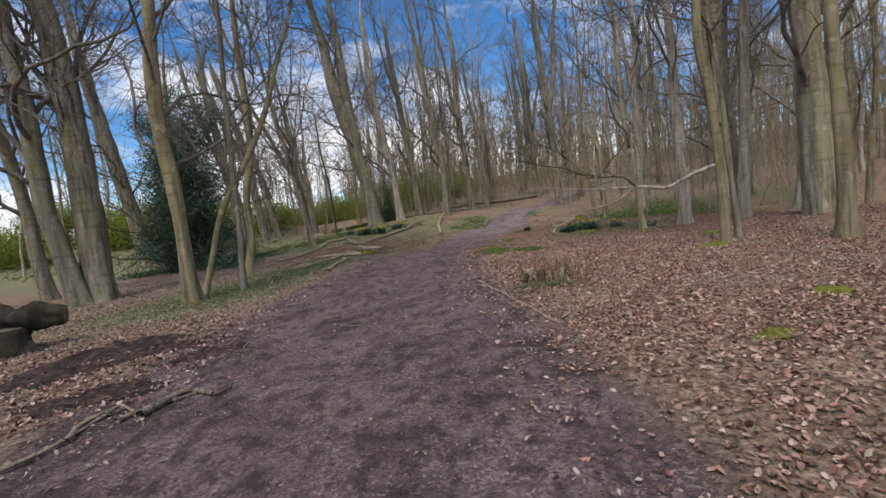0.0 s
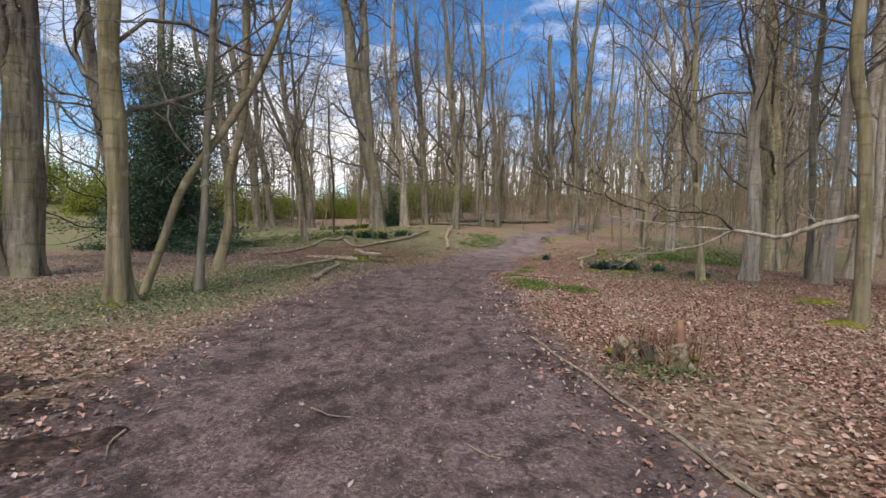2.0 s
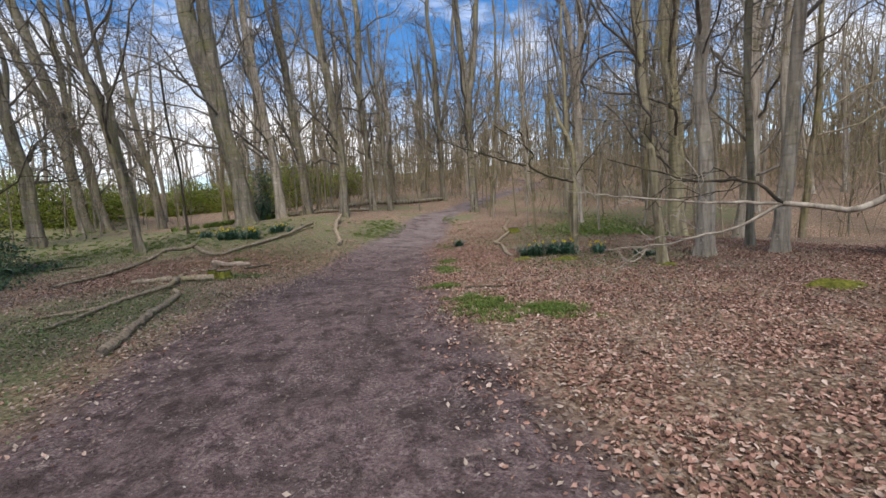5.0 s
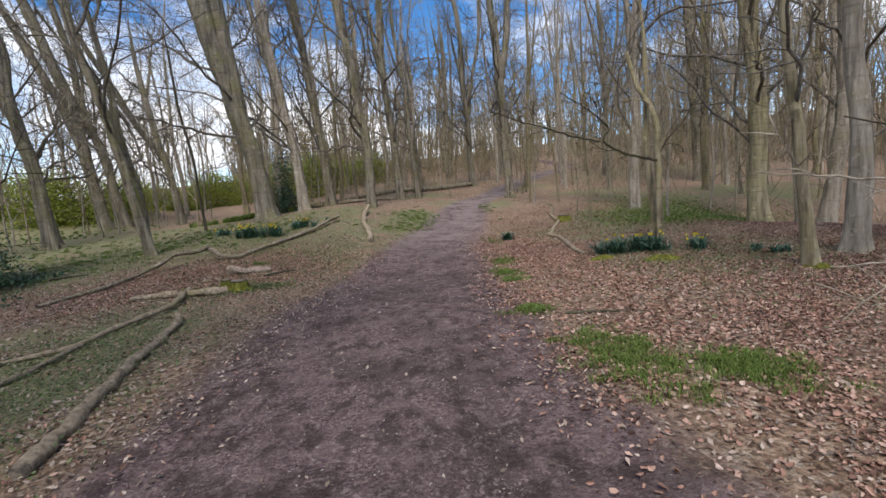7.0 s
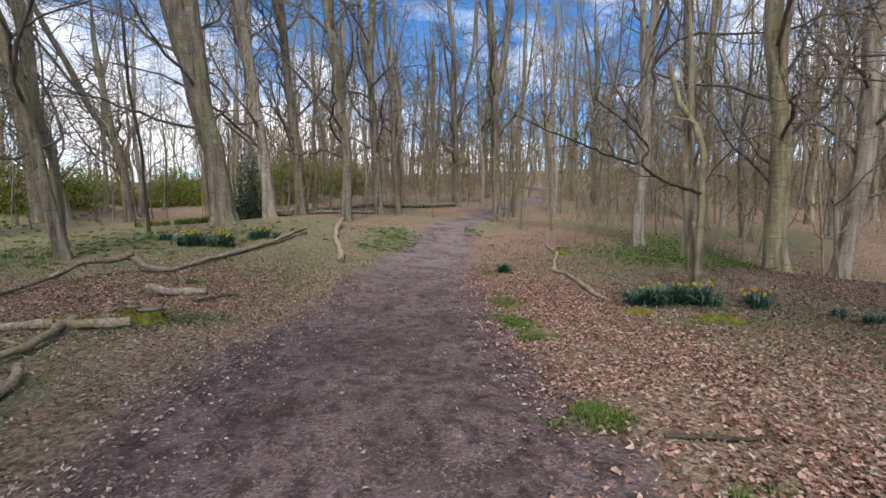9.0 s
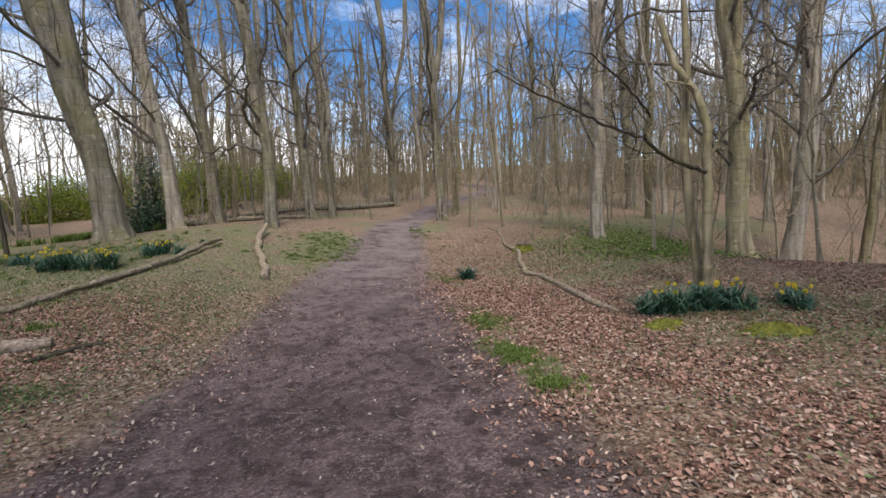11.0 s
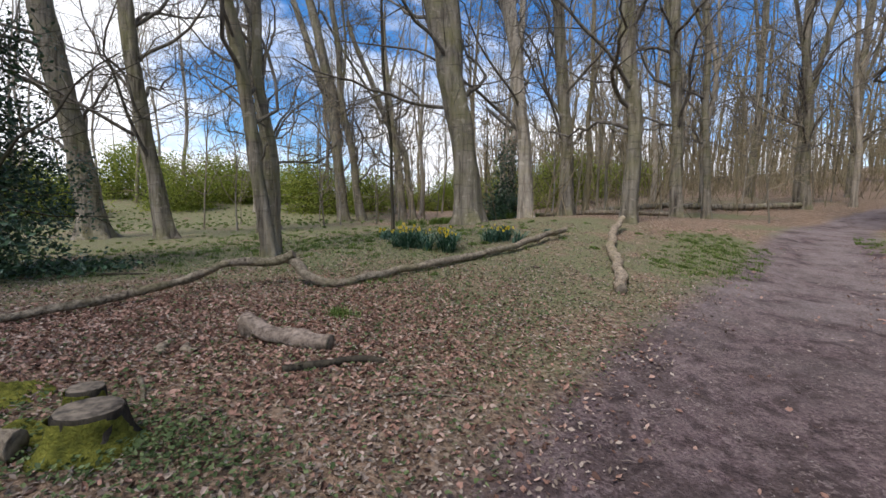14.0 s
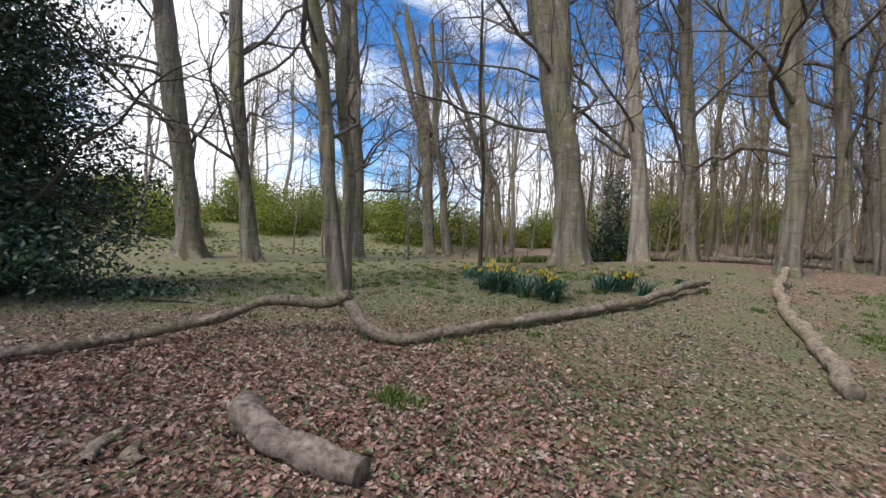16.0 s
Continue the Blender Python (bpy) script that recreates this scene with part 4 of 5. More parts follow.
herbs("wild_garlic", "bright green low leaves carpeting the slope", 8000, ((13.2, 27.2, 3.0, 3.6, 0.4), (10.2, 24.2, 3.0, 3.0, 0.3), (9.2, 22.0, 1.8, 1.6, 0.1), (17, 25, 4, 3, 0.2)), (0.05, 0.11), 32, GRASS, 0.14)


# ---- fallen wood ----
def fallen(name, label, rows, seed, material=DEADWOOD, sides=10, stubs=0, category="log", ends=True, gnarl=0.6):
    """A fallen limb. rows: x, y, height of its underside above the ground, radius."""
    rng = np.random.default_rng(seed)
    slim = 0.76 if name == "fallen_limb" else 1.0
    pts = [(x, y, float(floor_height(x, y)) + up + r * slim * 0.85, r * slim) for x, y, up, r in rows]
    o = pts[0][:3]
    line = smooth_line([(p[0] - o[0], p[1] - o[1], p[2] - o[2], p[3]) for p in pts], 0.09)
    drift = np.cumsum(rng.normal(0, 0.010, (len(line), 3)), axis=0) * (1, 1, 0.15)
    along = np.linspace(0, 1, len(line)) * len(line) * 0.09
    line[:, 0] += (0.3 * np.sin(along * 2.3 + seed) + 0.12 * np.sin(along * 5.7 + 2 * seed) + 0.05 * np.sin(along * 13 + seed)) * line[:, 3] * np.minimum(1, along)
    line[:, :3] += drift - drift[-1] * np.linspace(0, 1, len(line))[:, None]
    knobs = 1 + rng.normal(0, 0.05, (len(line), sides)) + np.array([[(gnarl if name == "log" else 0.45) * noise.noise((i * 0.3, j * 2.2, seed)) + 0.2 * noise.noise((i * 0.9, j * 4.0, seed + 5)) for j in np.arange(sides) / sides * 2] for i in range(len(line))])
    ends_in = np.minimum(1, 0.2 + 0.25 * np.minimum(np.arange(len(line)), np.arange(len(line))[::-1]))
    knobs = 1 + (knobs - 1) * ends_in[:, None]
    s = Soup()
    s.tube(line[:, :3], line[:, 3], sides, knobs, False)
    top = empty(name, *o, label, category)
    body = part("limb", s.mesh("limb", material), top)
    if ends:
        for i, j in ((0, 1), (-1, -2)):
            if line[i, 3] < 0.05:
                continue
            e, w = Soup(), line[i, :3] - line[j, :3]
            e.tube([line[i, :3] - w * 0.02, line[i, :3] + w * 0.05], [line[i, 3] * 1.0, line[i, 3] * 0.93], sides, None, True)
            part("cut_end", e.mesh("cut_end", CUT), top, "pale sawn end")
    for k in range(stubs):
        i = int(rng.uniform(0.15, 0.9) * len(line))
        t = Soup()
        pts2 = wander(rng, line[i, :3], (rng.normal(0, 1), rng.normal(0, 1), rng.uniform(0.1, 0.8)), rng.uniform(0.15, 0.5), 3, 0.2, 0)
        t.tube(pts2, np.linspace(line[i, 3] * 0.45, line[i, 3] * 0.15, 4), 6)
        part("stub", t.mesh("stub", material), top)
    return top


fallen("fallen_limb", "long bent fallen limb arching over the leaf litter", [(-6.9, 17.6, 0, 0.05), (-6.39, 18.63, 0.02, 0.06), (-6.15, 19.6, 0.05, 0.065), (-5.95, 20.5, 0.16, 0.07), (-5.75, 21.0, 0.34, 0.075), (-5.3, 21.35, 0.27, 0.085), (-5.12, 21.48, 0.34, 0.095), (-5.02, 21.5, 0.40, 0.085)], 1, stubs=2)
fallen("fallen_limb", "long crooked pale fallen limb lying on leaves", [(-5.16, 21.5, 0.30, 0.085), (-5.08, 21.5, 0.33, 0.105), (-4.95, 21.48, 0.25, 0.09), (-4.72, 21.45, 0.08, 0.08), (-4.28, 21.5, 0.0, 0.075), (-4.0, 22.1, 0.02, 0.075), (-3.44, 23.28, 0.04, 0.085), (-3.1, 24.2, 0.02, 0.085), (-2.7, 25.12, 0.06, 0.09), (-2.3, 26.6, 0.1, 0.085), (-2.0, 27.6, 0.12, 0.08)], 2, stubs=3)
fallen("fallen_limb", "pale barkless limb lying from the trunk to the path", [(-0.75, 29.6, 0.25, 0.10), (-0.9, 28.4, 0.06, 0.11), (-0.8, 26.6, 0.02, 0.115), (-0.67, 24.92, 0, 0.12), (-0.52, 23.3, 0, 0.115)], 3, LOG_TAN, stubs=1)
fallen("log", "short thick pinkish-grey log lying on leaves", [(-3.97, 19.66, 0.05, 0.085), (-3.9, 19.6, 0.0, 0.125), (-3.78, 19.56, 0.01, 0.095), (-3.6, 19.57, 0.01, 0.078), (-3.35, 19.6, 0, 0.085), (-3.12, 19.64, 0, 0.076), (-2.98, 19.68, 0, 0.08)], 4, LOG_PALE, 16, 0, gnarl=0.9)
fallen("dead_branch", "short dark dead branch lying on leaves", [(-2.97, 19.1, 0, 0.035), (-2.72, 19.39, 0.01, 0.035), (-2.59, 19.56, 0.02, 0.032), (-2.36, 19.7, 0, 0.022)], 5, BARK_DARK, 8, 0, "branch")
fallen("log", "sawn pale tan log beside the path", [(-2.5, 11.15, 0, 0.062), (-2.72, 12.2, 0, 0.056), (-2.95, 13.4, 0, 0.052), (-3.22, 15.1, 0.02, 0.05), (-3.45, 15.6, 0.05, 0.045)], 6, LOG_TAN, 12, gnarl=0.3)
fallen("dead_branch", "long thin dead branch on the herbs", [(-4.95, 13.9, 0, 0.025), (-4.14, 14.36, 0.03, 0.035), (-3.84, 16.2, 0.06, 0.05), (-4.1, 17.7, 0.05, 0.06)], 7, LOG_TAN, 8, 2, "branch")
fallen("dead_branch", "thin dead branch on the herbs", [(-4.2, 12.7, 0, 0.025), (-4.05, 13.4, 0.02, 0.03), (-4.05, 14.3, 0.03, 0.035)], 8, DEADWOOD, 8, 1, "branch")
fallen("log", "mossy forked log beside the stump", [(-5.1, 17.45, 0, 0.05), (-4.3, 17.4, 0.02, 0.07), (-3.6, 17.42, 0, 0.08), (-3.35, 17.55, 0, 0.085)], 9, LOG_TAN, 10, 2)
fallen("fallen_limb", "long winding pale limb lying beside daffodils", [(8.83, 31.5, 0, 0.04), (8.27, 29.3, 0, 0.05), (7.25, 27.0, 0.02, 0.06), (6.99, 25.5, 0.02, 0.07), (5.91, 23.4, 0, 0.075), (5.16, 21.86, 0.02, 0.07), (5.23, 21.28, 0, 0.07), (5.05, 20.47, 0, 0.075), (4.82, 19.72, 0, 0.08), (4.6, 18.7, 0, 0.07), (4.55, 17.9, -0.02, 0.045)], 10, LOG_TAN, 10, 3)
fallen("fallen_tree", "dark fallen trunk lying across the wood", [(-7.5, 43.5, 0.1, 0.1), (-2.8, 43.2, 0.05, 0.14), (1, 43.4, 0.15, 0.16), (4.5, 44.2, 0.05, 0.17), (7.8, 45.5, 0.1, 0.14)], 11, BARK, 10, 7)
fallen("fallen_tree", "fallen grey trunk lying in the wood", [(-5.5, 37, 0.05, 0.08), (-2, 36.2, 0.05, 0.11), (0.8, 36.8, 0.05, 0.09)], 12, DEADWOOD, 10, 5)
fallen("dead_branch", "thin brown stick on fallen leaves", [(2.0, 13.15, 0, 0.016), (2.4, 13.0, 0.01, 0.018), (2.85, 12.93, 0, 0.014)], 13, BARK_DARK, 6, 0, "branch")
fallen("dead_branch", "thin stick on fallen leaves", [(-2.2, 19.05, 0, 0.012), (-1.9, 19.3, 0.01, 0.012), (-1.55, 19.45, 0, 0.009)], 14, DEADWOOD, 6, 0, "branch")
fallen("log", "dark rotten log resting on a stump", [(-6.0, 4.5, 0.26, 0.15), (-5.2, 5.0, 0.30, 0.17), (-4.75, 5.3, 0.30, 0.16), (-4.4, 5.53, 0.30, 0.14), (-4.28, 5.6, 0.31, 0.12)], 15, BARK_BLACK, 18, 1, gnarl=1.4)


def stick(label, material, *pts, thick=0.009, seed=0):
    n = len(pts) - 1
    fallen("stick", label, [(x, y, 0.004, thick * (1 - 0.55 * k / n)) for k, (x, y) in enumerate(pts)], 700 + seed, material, 6, 0, "stick", False)


stick("long crooked dead stick on mud and leaves", LOG_TAN, (-1.5, 2.1), (-1.36, 2.5), (-1.4, 2.85), (-1.45, 3.2), thick=0.018, seed=1)
stick("thick broken stick on the leaf litter", DEADWOOD, (-1.2, 2.9), (-1.08, 3.15), (-0.92, 3.4), thick=0.02, seed=2)
stick("thin pale twig on the muddy path", LOG_TAN, (-0.99, 10.85), (-0.86, 10.66), thick=0.007, seed=3)
stick("thin curved twig on the muddy path", DEADWOOD, (0.72, 6.05), (0.78, 6.25), (0.9, 6.38), thick=0.006, seed=4)
stick("thin twig on the muddy path", LOG_TAN, (1.27, 6.07), (1.24, 5.9), thick=0.006, seed=5)
stick("dark twig on the muddy path", DEADWOOD, (-0.35, 6.42), (-0.36, 6.6), (-0.3, 6.85), thick=0.006, seed=6)
stick("brown stick on fallen leaves", LOG_PALE, (-1.9, 19.4), (-1.7, 19.5), (-1.32, 19.58), thick=0.011, seed=7)
stick("short stick among leaves", DEADWOOD, (-2.25, 18.62), (-2.12, 18.8), thick=0.012, seed=8)
stick("short stick among leaves", DEADWOOD, (-2.42, 18.9), (-2.3, 19.1), thick=0.011, seed=9)
stick("dark branch lying under the trees", BARK_DARK, (-8.95, 21.0), (-8.6, 21.25), (-8.2, 21.4), thick=0.03, seed=10)
stick("dead branch beside a stump", DEADWOOD, (-3.75, 18.45), (-3.4, 18.25), (-3.25, 18.1), thick=0.022, seed=11)
stick("dark twig on the muddy path", DEADWOOD, (-0.54, 18.61), (-0.4, 18.72), (-0.22, 18.78), thick=0.008, seed=12)
stick("pale stick on fallen leaves", LOG_TAN, (3.0, 16.5), (3.16, 16.31), (3.2, 16.0), thick=0.014, seed=13)
stick("thin branch across the fallen leaves", LOG_PALE, (3.0, 6.7), (3.4, 6.5), (3.9, 6.5), (4.3, 6.35), thick=0.009, seed=14)
stick("thin branch on the fallen leaves", LOG_TAN, (2.95, 6.6), (3.0, 6.3), (3.25, 6.1), thick=0.009, seed=15)
stick("stick on the leaf litter", LOG_TAN, (-2.3, 19.56), (-2.0, 19.9), (-1.6, 20.0), thick=0.01, seed=16)
stick("fallen twig on the bank", LOG_TAN, (-1.2, 21.3), (-1.05, 21.7), thick=0.012, seed=17)
stick("long pale crooked root on the leaf litter", LOG_TAN, (-1.34, 2.60), (-1.47, 2.86), (-1.43, 3.00), (-1.44, 3.17), thick=0.022, seed=18)
stick("short pale root on the leaf litter", LOG_TAN, (-1.44, 3.17), (-1.20, 3.05), (-0.96, 2.85), thick=0.016, seed=19)
stick("thick dark root humped out of the leaf litter", DEADWOOD, (-1.06, 2.96), (-1.08, 3.19), (-1.08, 3.43), (-0.96, 3.42), (-0.74, 3.33), thick=0.036, seed=20)
stick("thin dark stick on the leaf litter", BARK_DARK, (-0.71, 3.28), (-0.66, 3.36), (-0.69, 3.57), thick=0.012, seed=21)
stick("reddish stick on the leaf litter", LOG_PALE, (-3.33, 5.37), (-3.22, 5.50), (-3.09, 5.54), thick=0.014, seed=22)
rs = random.Random(4242)
for k in range(34):
    sx, sy = rs.choice([(rs.uniform(-1.6, 2.0), rs.uniform(3, 19)), (rs.uniform(2, 6), rs.uniform(4, 18)), (rs.uniform(-5, -1.5), rs.uniform(9, 22))])
    a, l = rs.uniform(0, 6.28), rs.uniform(0.1, 0.32)
    stick("small dead twig on the ground", rs.choice((DEADWOOD, LOG_TAN, TWIG_LIT)), (sx, sy), (sx + l * 0.5 * math.cos(a), sy + l * 0.5 * math.sin(a)), (sx + l * math.cos(a + 0.3), sy + l * math.sin(a + 0.3)), thick=rs.uniform(0.004, 0.008), seed=30 + k)


def bark_strip(x, y, length, turn, seed):
    """A curled piece of pale bark."""
    rng = np.random.default_rng(seed)
    v, q = [], []
    for i in range(7):
        s = i / 6
        w = 0.035 * (0.5 + math.sin(math.pi * (0.15 + 0.75 * s)))
        for j in range(5):
            u = j / 2 - 1
            v.append(((s - 0.5) * length, u * w + 0.06 * math.sin(s * 3), 0.012 + 0.022 * (1 - u * u) + 0.02 * s * s + rng.normal(0, 0.002)))
    for i in range(6):
        for j in range(4):
            q.append((i * 5 + j, i * 5 + 5 + j, i * 5 + 6 + j, i * 5 + 1 + j))
    s = Soup()
    s.add(v, q)
    ob = new("bark_strip", s.mesh("bark_strip", LOG_TAN))
    ob.location, ob.rotation_euler = (x, y, float(floor_height(x, y))), (0, 0, turn)
    ob.modifiers.new("thickness", "SOLIDIFY").thickness = 0.006
    tagged(ob, "curled strip of pale bark on fallen leaves", "bark", "bark strips")


bark_strip(-4.22, 18.98, 0.34, 2.3, 1)
bark_strip(-4.02, 19.08, 0.2, 2.9, 2)
bark_strip(-2.9, 18.2, 0.16, 0.6, 3)


def stump(name, x, y, r, h, label, seed, mossy=True):
    rng = np.random.default_rng(seed)
    z = float(floor_height(x, y))
    top = empty(name, x, y, z, label, "stump")
    sides, hs = 18, np.array([-0.06, 0, 0.05, 0.12, 0.22, 0.4, 0.75, 0.97, 1.0]) * h
    ang = np.arange(sides) * 2 * np.pi / sides
    flare = 1 + np.exp(-np.maximum(hs, 0) / (0.22 * h + 0.02))[:, None] * (0.35 + 0.22 * np.cos(5 * ang + seed))[None] + rng.normal(0, 0.03, (len(hs), sides))
    flare += (1 - 0.9 * np.clip(hs / h, 0, 1))[:, None] * (0.25 if mossy else 0.9) * np.array([[noise.noise((math.cos(a) * 1.8 + seed, math.sin(a) * 1.8, k * 4)) for a in ang] for k in hs])
    rr = np.full(len(hs), r)
    rr[-1] *= 0.95
    s = Soup()
    s.tube([(0, 0, k) for k in hs], rr, sides, flare)
    part("wood", s.mesh("wood", BARK_BLACK), top, "dark weathered bark")
    e = Soup()
    e.tube([(0, 0, h * 0.97), (0, 0, h * 1.012)], [r * 0.99, r * 0.93], sides, 1 + rng.normal(0, 0.02, (2, sides)), True)
    part("cut_top", e.mesh("cut_top", CUT), top, "weathered sawn top")
    if mossy:
        g = Soup()
        up = np.linspace(-0.04, h * 0.9, 9)
        reach = 1 + np.exp(-np.maximum(up, 0) / (0.22 * h + 0.02))[:, None] * (0.45 + 0.22 * np.cos(5 * ang + seed))[None]
        lumps = np.array([[noise.noise((math.cos(a) * 2.5, math.sin(a) * 2.5, k * 9 + seed)) for a in ang] for k in up])
        g.tube([(0, 0, k) for k in up], np.full(9, r), sides, reach * (1.09 + 0.16 * lumps - 0.16 * np.linspace(0, 1, 9)[:, None] ** 2 * (0.5 + 0.6 * np.cos(ang + 0.4))[None]))
        part("moss", g.mesh("moss", MOSS), top, "yellow-green moss over the foot")
    return top


def g_mound(soup, rng, at, r, flat=0.7):
    """A lumpy cushion."""
    rings, sides = 5, 9
    v = []
    for i in range(rings + 1):
        a = math.pi * i / rings
        for j in range(sides):
            b = 2 * math.pi * j / sides
            k = r * (1 + rng.normal(0, 0.08))
            v.append((at[0] + math.sin(a) * math.cos(b) * k, at[1] + math.sin(a) * math.sin(b) * k, at[2] + math.cos(a) * k * flat))
    i, j = np.meshgrid(np.arange(rings), np.arange(sides), indexing="ij")
    k = (j + 1) % sides
    soup.add(v, np.stack([i * sides + j, (i + 1) * sides + j, (i + 1) * sides + k, i * sides + k], -1).reshape(-1, 4))


stump("tree_stump", -3.16, 17.8, 0.17, 0.22, "dark sawn stump with moss round its foot", 41)
stump("tree_stump", -3.46, 17.94, 0.10, 0.22, "small sawn stump against a larger one, thick with moss", 42)
stump("tree_stump", -4.8, 5.15, 0.30, 0.34, "dark rotten stump under a log", 45, False)
stump("tree_stump", 7.2, 25.4, 0.22, 0.22, "low mossy stump beside a winding limb", 43)


def moss_dome(r, h, seed, sides=26, rings=9):
    """One low irregular cushion."""
    v, off = [(0, 0, h)], seed * 3.7
    for i in range(1, rings + 1):
        q = i / rings
        for j in range(sides):
            a = 2 * math.pi * j / sides
            k = r * q * (1 + 0.45 * noise.noise((math.cos(a) * 1.2 + off, math.sin(a) * 1.2, 0.5)))
            x, y = k * math.cos(a), k * math.sin(a) * 0.8
            v.append((x, y, h * (1 - q**2) * (0.7 + 0.6 * noise.noise((x * 9 + off, y * 9, 0))) + 0.02 * noise.noise((x * 30, y * 30, off)) - 0.02 * q))
    e = np.arange(sides)
    s = Soup()
    ring, side = np.meshgrid(np.arange(rings - 1), e, indexing="ij")
    nxt = (side + 1) % sides
    s.add(v, np.stack([1 + ring * sides + side, 1 + (ring + 1) * sides + side, 1 + (ring + 1) * sides + nxt, 1 + ring * sides + nxt], -1).reshape(-1, 4),
          np.stack([np.zeros(sides, int), 1 + e, 1 + (e + 1) % sides], -1))
    return s


def moss_patch(x, y, r, seed, label="yellow-green moss cushion on the leaf litter"):
    ob = new("moss_cushion", moss_dome(r * 1.3, 0.05 + 0.12 * r, seed).mesh("moss_cushion", MOSS))
    ob.location = (x, y, float(floor_height(x, y)) - 0.005)
    tagged(ob, label, "moss", "moss cushions")


for k, (mx, my, mr) in enumerate(((3.75, 3.5, 0.16), (5.0, 4.6, 0.22), (-4.3, 17.9, 0.3), (-3.6, 17.7, 0.25), (6.2, 9.15, 0.28), (7.4, 11.4, 0.4), (6.7, 14.2, 0.22), (-4.3, 8.3, 0.24), (4.6, 17.1, 0.3), (5.4, 16.2, 0.35))):
    moss_patch(mx, my, mr, 50 + k)


def rotten_stump(x, y, seed):
    """Broken root plates with moss between them, thin dead stalks and one upright snag."""
    rng = np.random.default_rng(seed)
    z = float(floor_height(x, y))
    top = empty("rotten_stump", x, y, z, "rotten low stump with moss and brown dead stalks", "stump")
    for k in range(16):
        a = k * 0.4 + rng.normal(0, 0.2)
        d, r, h = rng.uniform(0.08, 0.38), rng.uniform(0.045, 0.085), rng.uniform(0.08, 0.2)
        s = Soup()
        up = np.array([-0.06, 0.0, 0.35, 0.75, 0.95, 1.05]) * h
        lumps = 1 + rng.normal(0, 0.09, (6, 11)) + np.array([[0.75 * noise.noise((math.cos(q) * 1.6, math.sin(q) * 1.6, i * 0.5 + 7 * k)) for q in np.arange(11) * 0.571] for i in range(6)])
        s.tube([(math.cos(a) * (d - 0.2 * z), math.sin(a) * (d - 0.2 * z) * 0.6, z) for z in up], r * np.array([1.4, 1.2, 1.0, 0.95, 0.8, 0.5]), 11, lumps, True)
        part("root", s.mesh("root", (LOG_TAN, DEADWOOD, BARK_DARK)[k % 3], False), top, "crumbling rounded dead wood")
    for k in range(12):
        g = Soup()
        g_mound(g, rng, (rng.normal(0, 0.15), rng.normal(0, 0.1), rng.uniform(0.03, 0.1)), rng.uniform(0.04, 0.07), 0.5)
        part("moss", g.mesh("moss", MOSS), top, "yellow-green moss")
    for k in range(120):
        t = Soup()
        p = wander(rng, (rng.normal(0.1, 0.22), rng.normal(0, 0.17), 0.0), (rng.normal(0, 0.45), rng.normal(0, 0.45), 1), rng.uniform(0.15, 0.45), 4, 0.15, 0.02)
        t.tube(p, np.linspace(0.008, 0.003, 5), 4)
        part("stalk", t.mesh("stalk", STALK), top, "brown dead stalk")
    q = Soup()
    q.tube(wander(rng, (0.26, 0, -0.03), (0.03, 0, 1), 0.45, 5, 0.04, 0), [0.055, 0.048, 0.042, 0.04, 0.042, 0.034], 9, 1 + rng.normal(0, 0.07, (6, 9)), True)
    part("snag", q.mesh("snag", STALK), top, "short upright dead stem")


rotten_stump(2.5, 6.6, 61)


def path_edge():
    """The low timber edging that shows along the path."""
    s = Soup()
    pts = []
    for k in np.linspace(0, 1, 24):
        x, y = 1.47 + 0.82 * k + 0.015 * math.sin(k * 19), 7.35 - 2.95 * k
        pts.append((x, y, float(floor_height(x, y)) + 0.016))
    pts = np.array(pts)
    o = pts[0].copy()
    s.tube(pts - o, np.full(24, 0.014), 6, 1 + np.random.default_rng(5).normal(0, 0.12, (24, 6)), True)
    ob = new("path_edging", s.mesh("path_edging", LOG_TAN, False))
    ob.location = o
    tagged(ob, "thin weathered timber edging half sunk beside the path", "edging")


path_edge()


# ---- daffodils ----
def flower_meshes():
    p, t = Soup(), Soup()
    for k in range(6):
        a = k * math.pi / 3
        c, s = math.cos(a), math.sin(a)
        p.add([(0.004, c * 0.006, s * 0.006), (0.012, c * 0.022 - s * 0.013, s * 0.022 + c * 0.013), (0.012, c * 0.022 + s * 0.013, s * 0.022 - c * 0.013), (0.004, c * 0.045, s * 0.045)], [(0, 1, 3, 2)])
    t.tube([(0, 0, 0), (0.012, 0, 0), (0.026, 0, 0), (0.03, 0, 0)], [0.008, 0.010, 0.013, 0.018], 8)
    return p.mesh("petals", PETAL), t.mesh("trumpet", TRUMPET)


PETALS, TRUMPETS = flower_meshes()


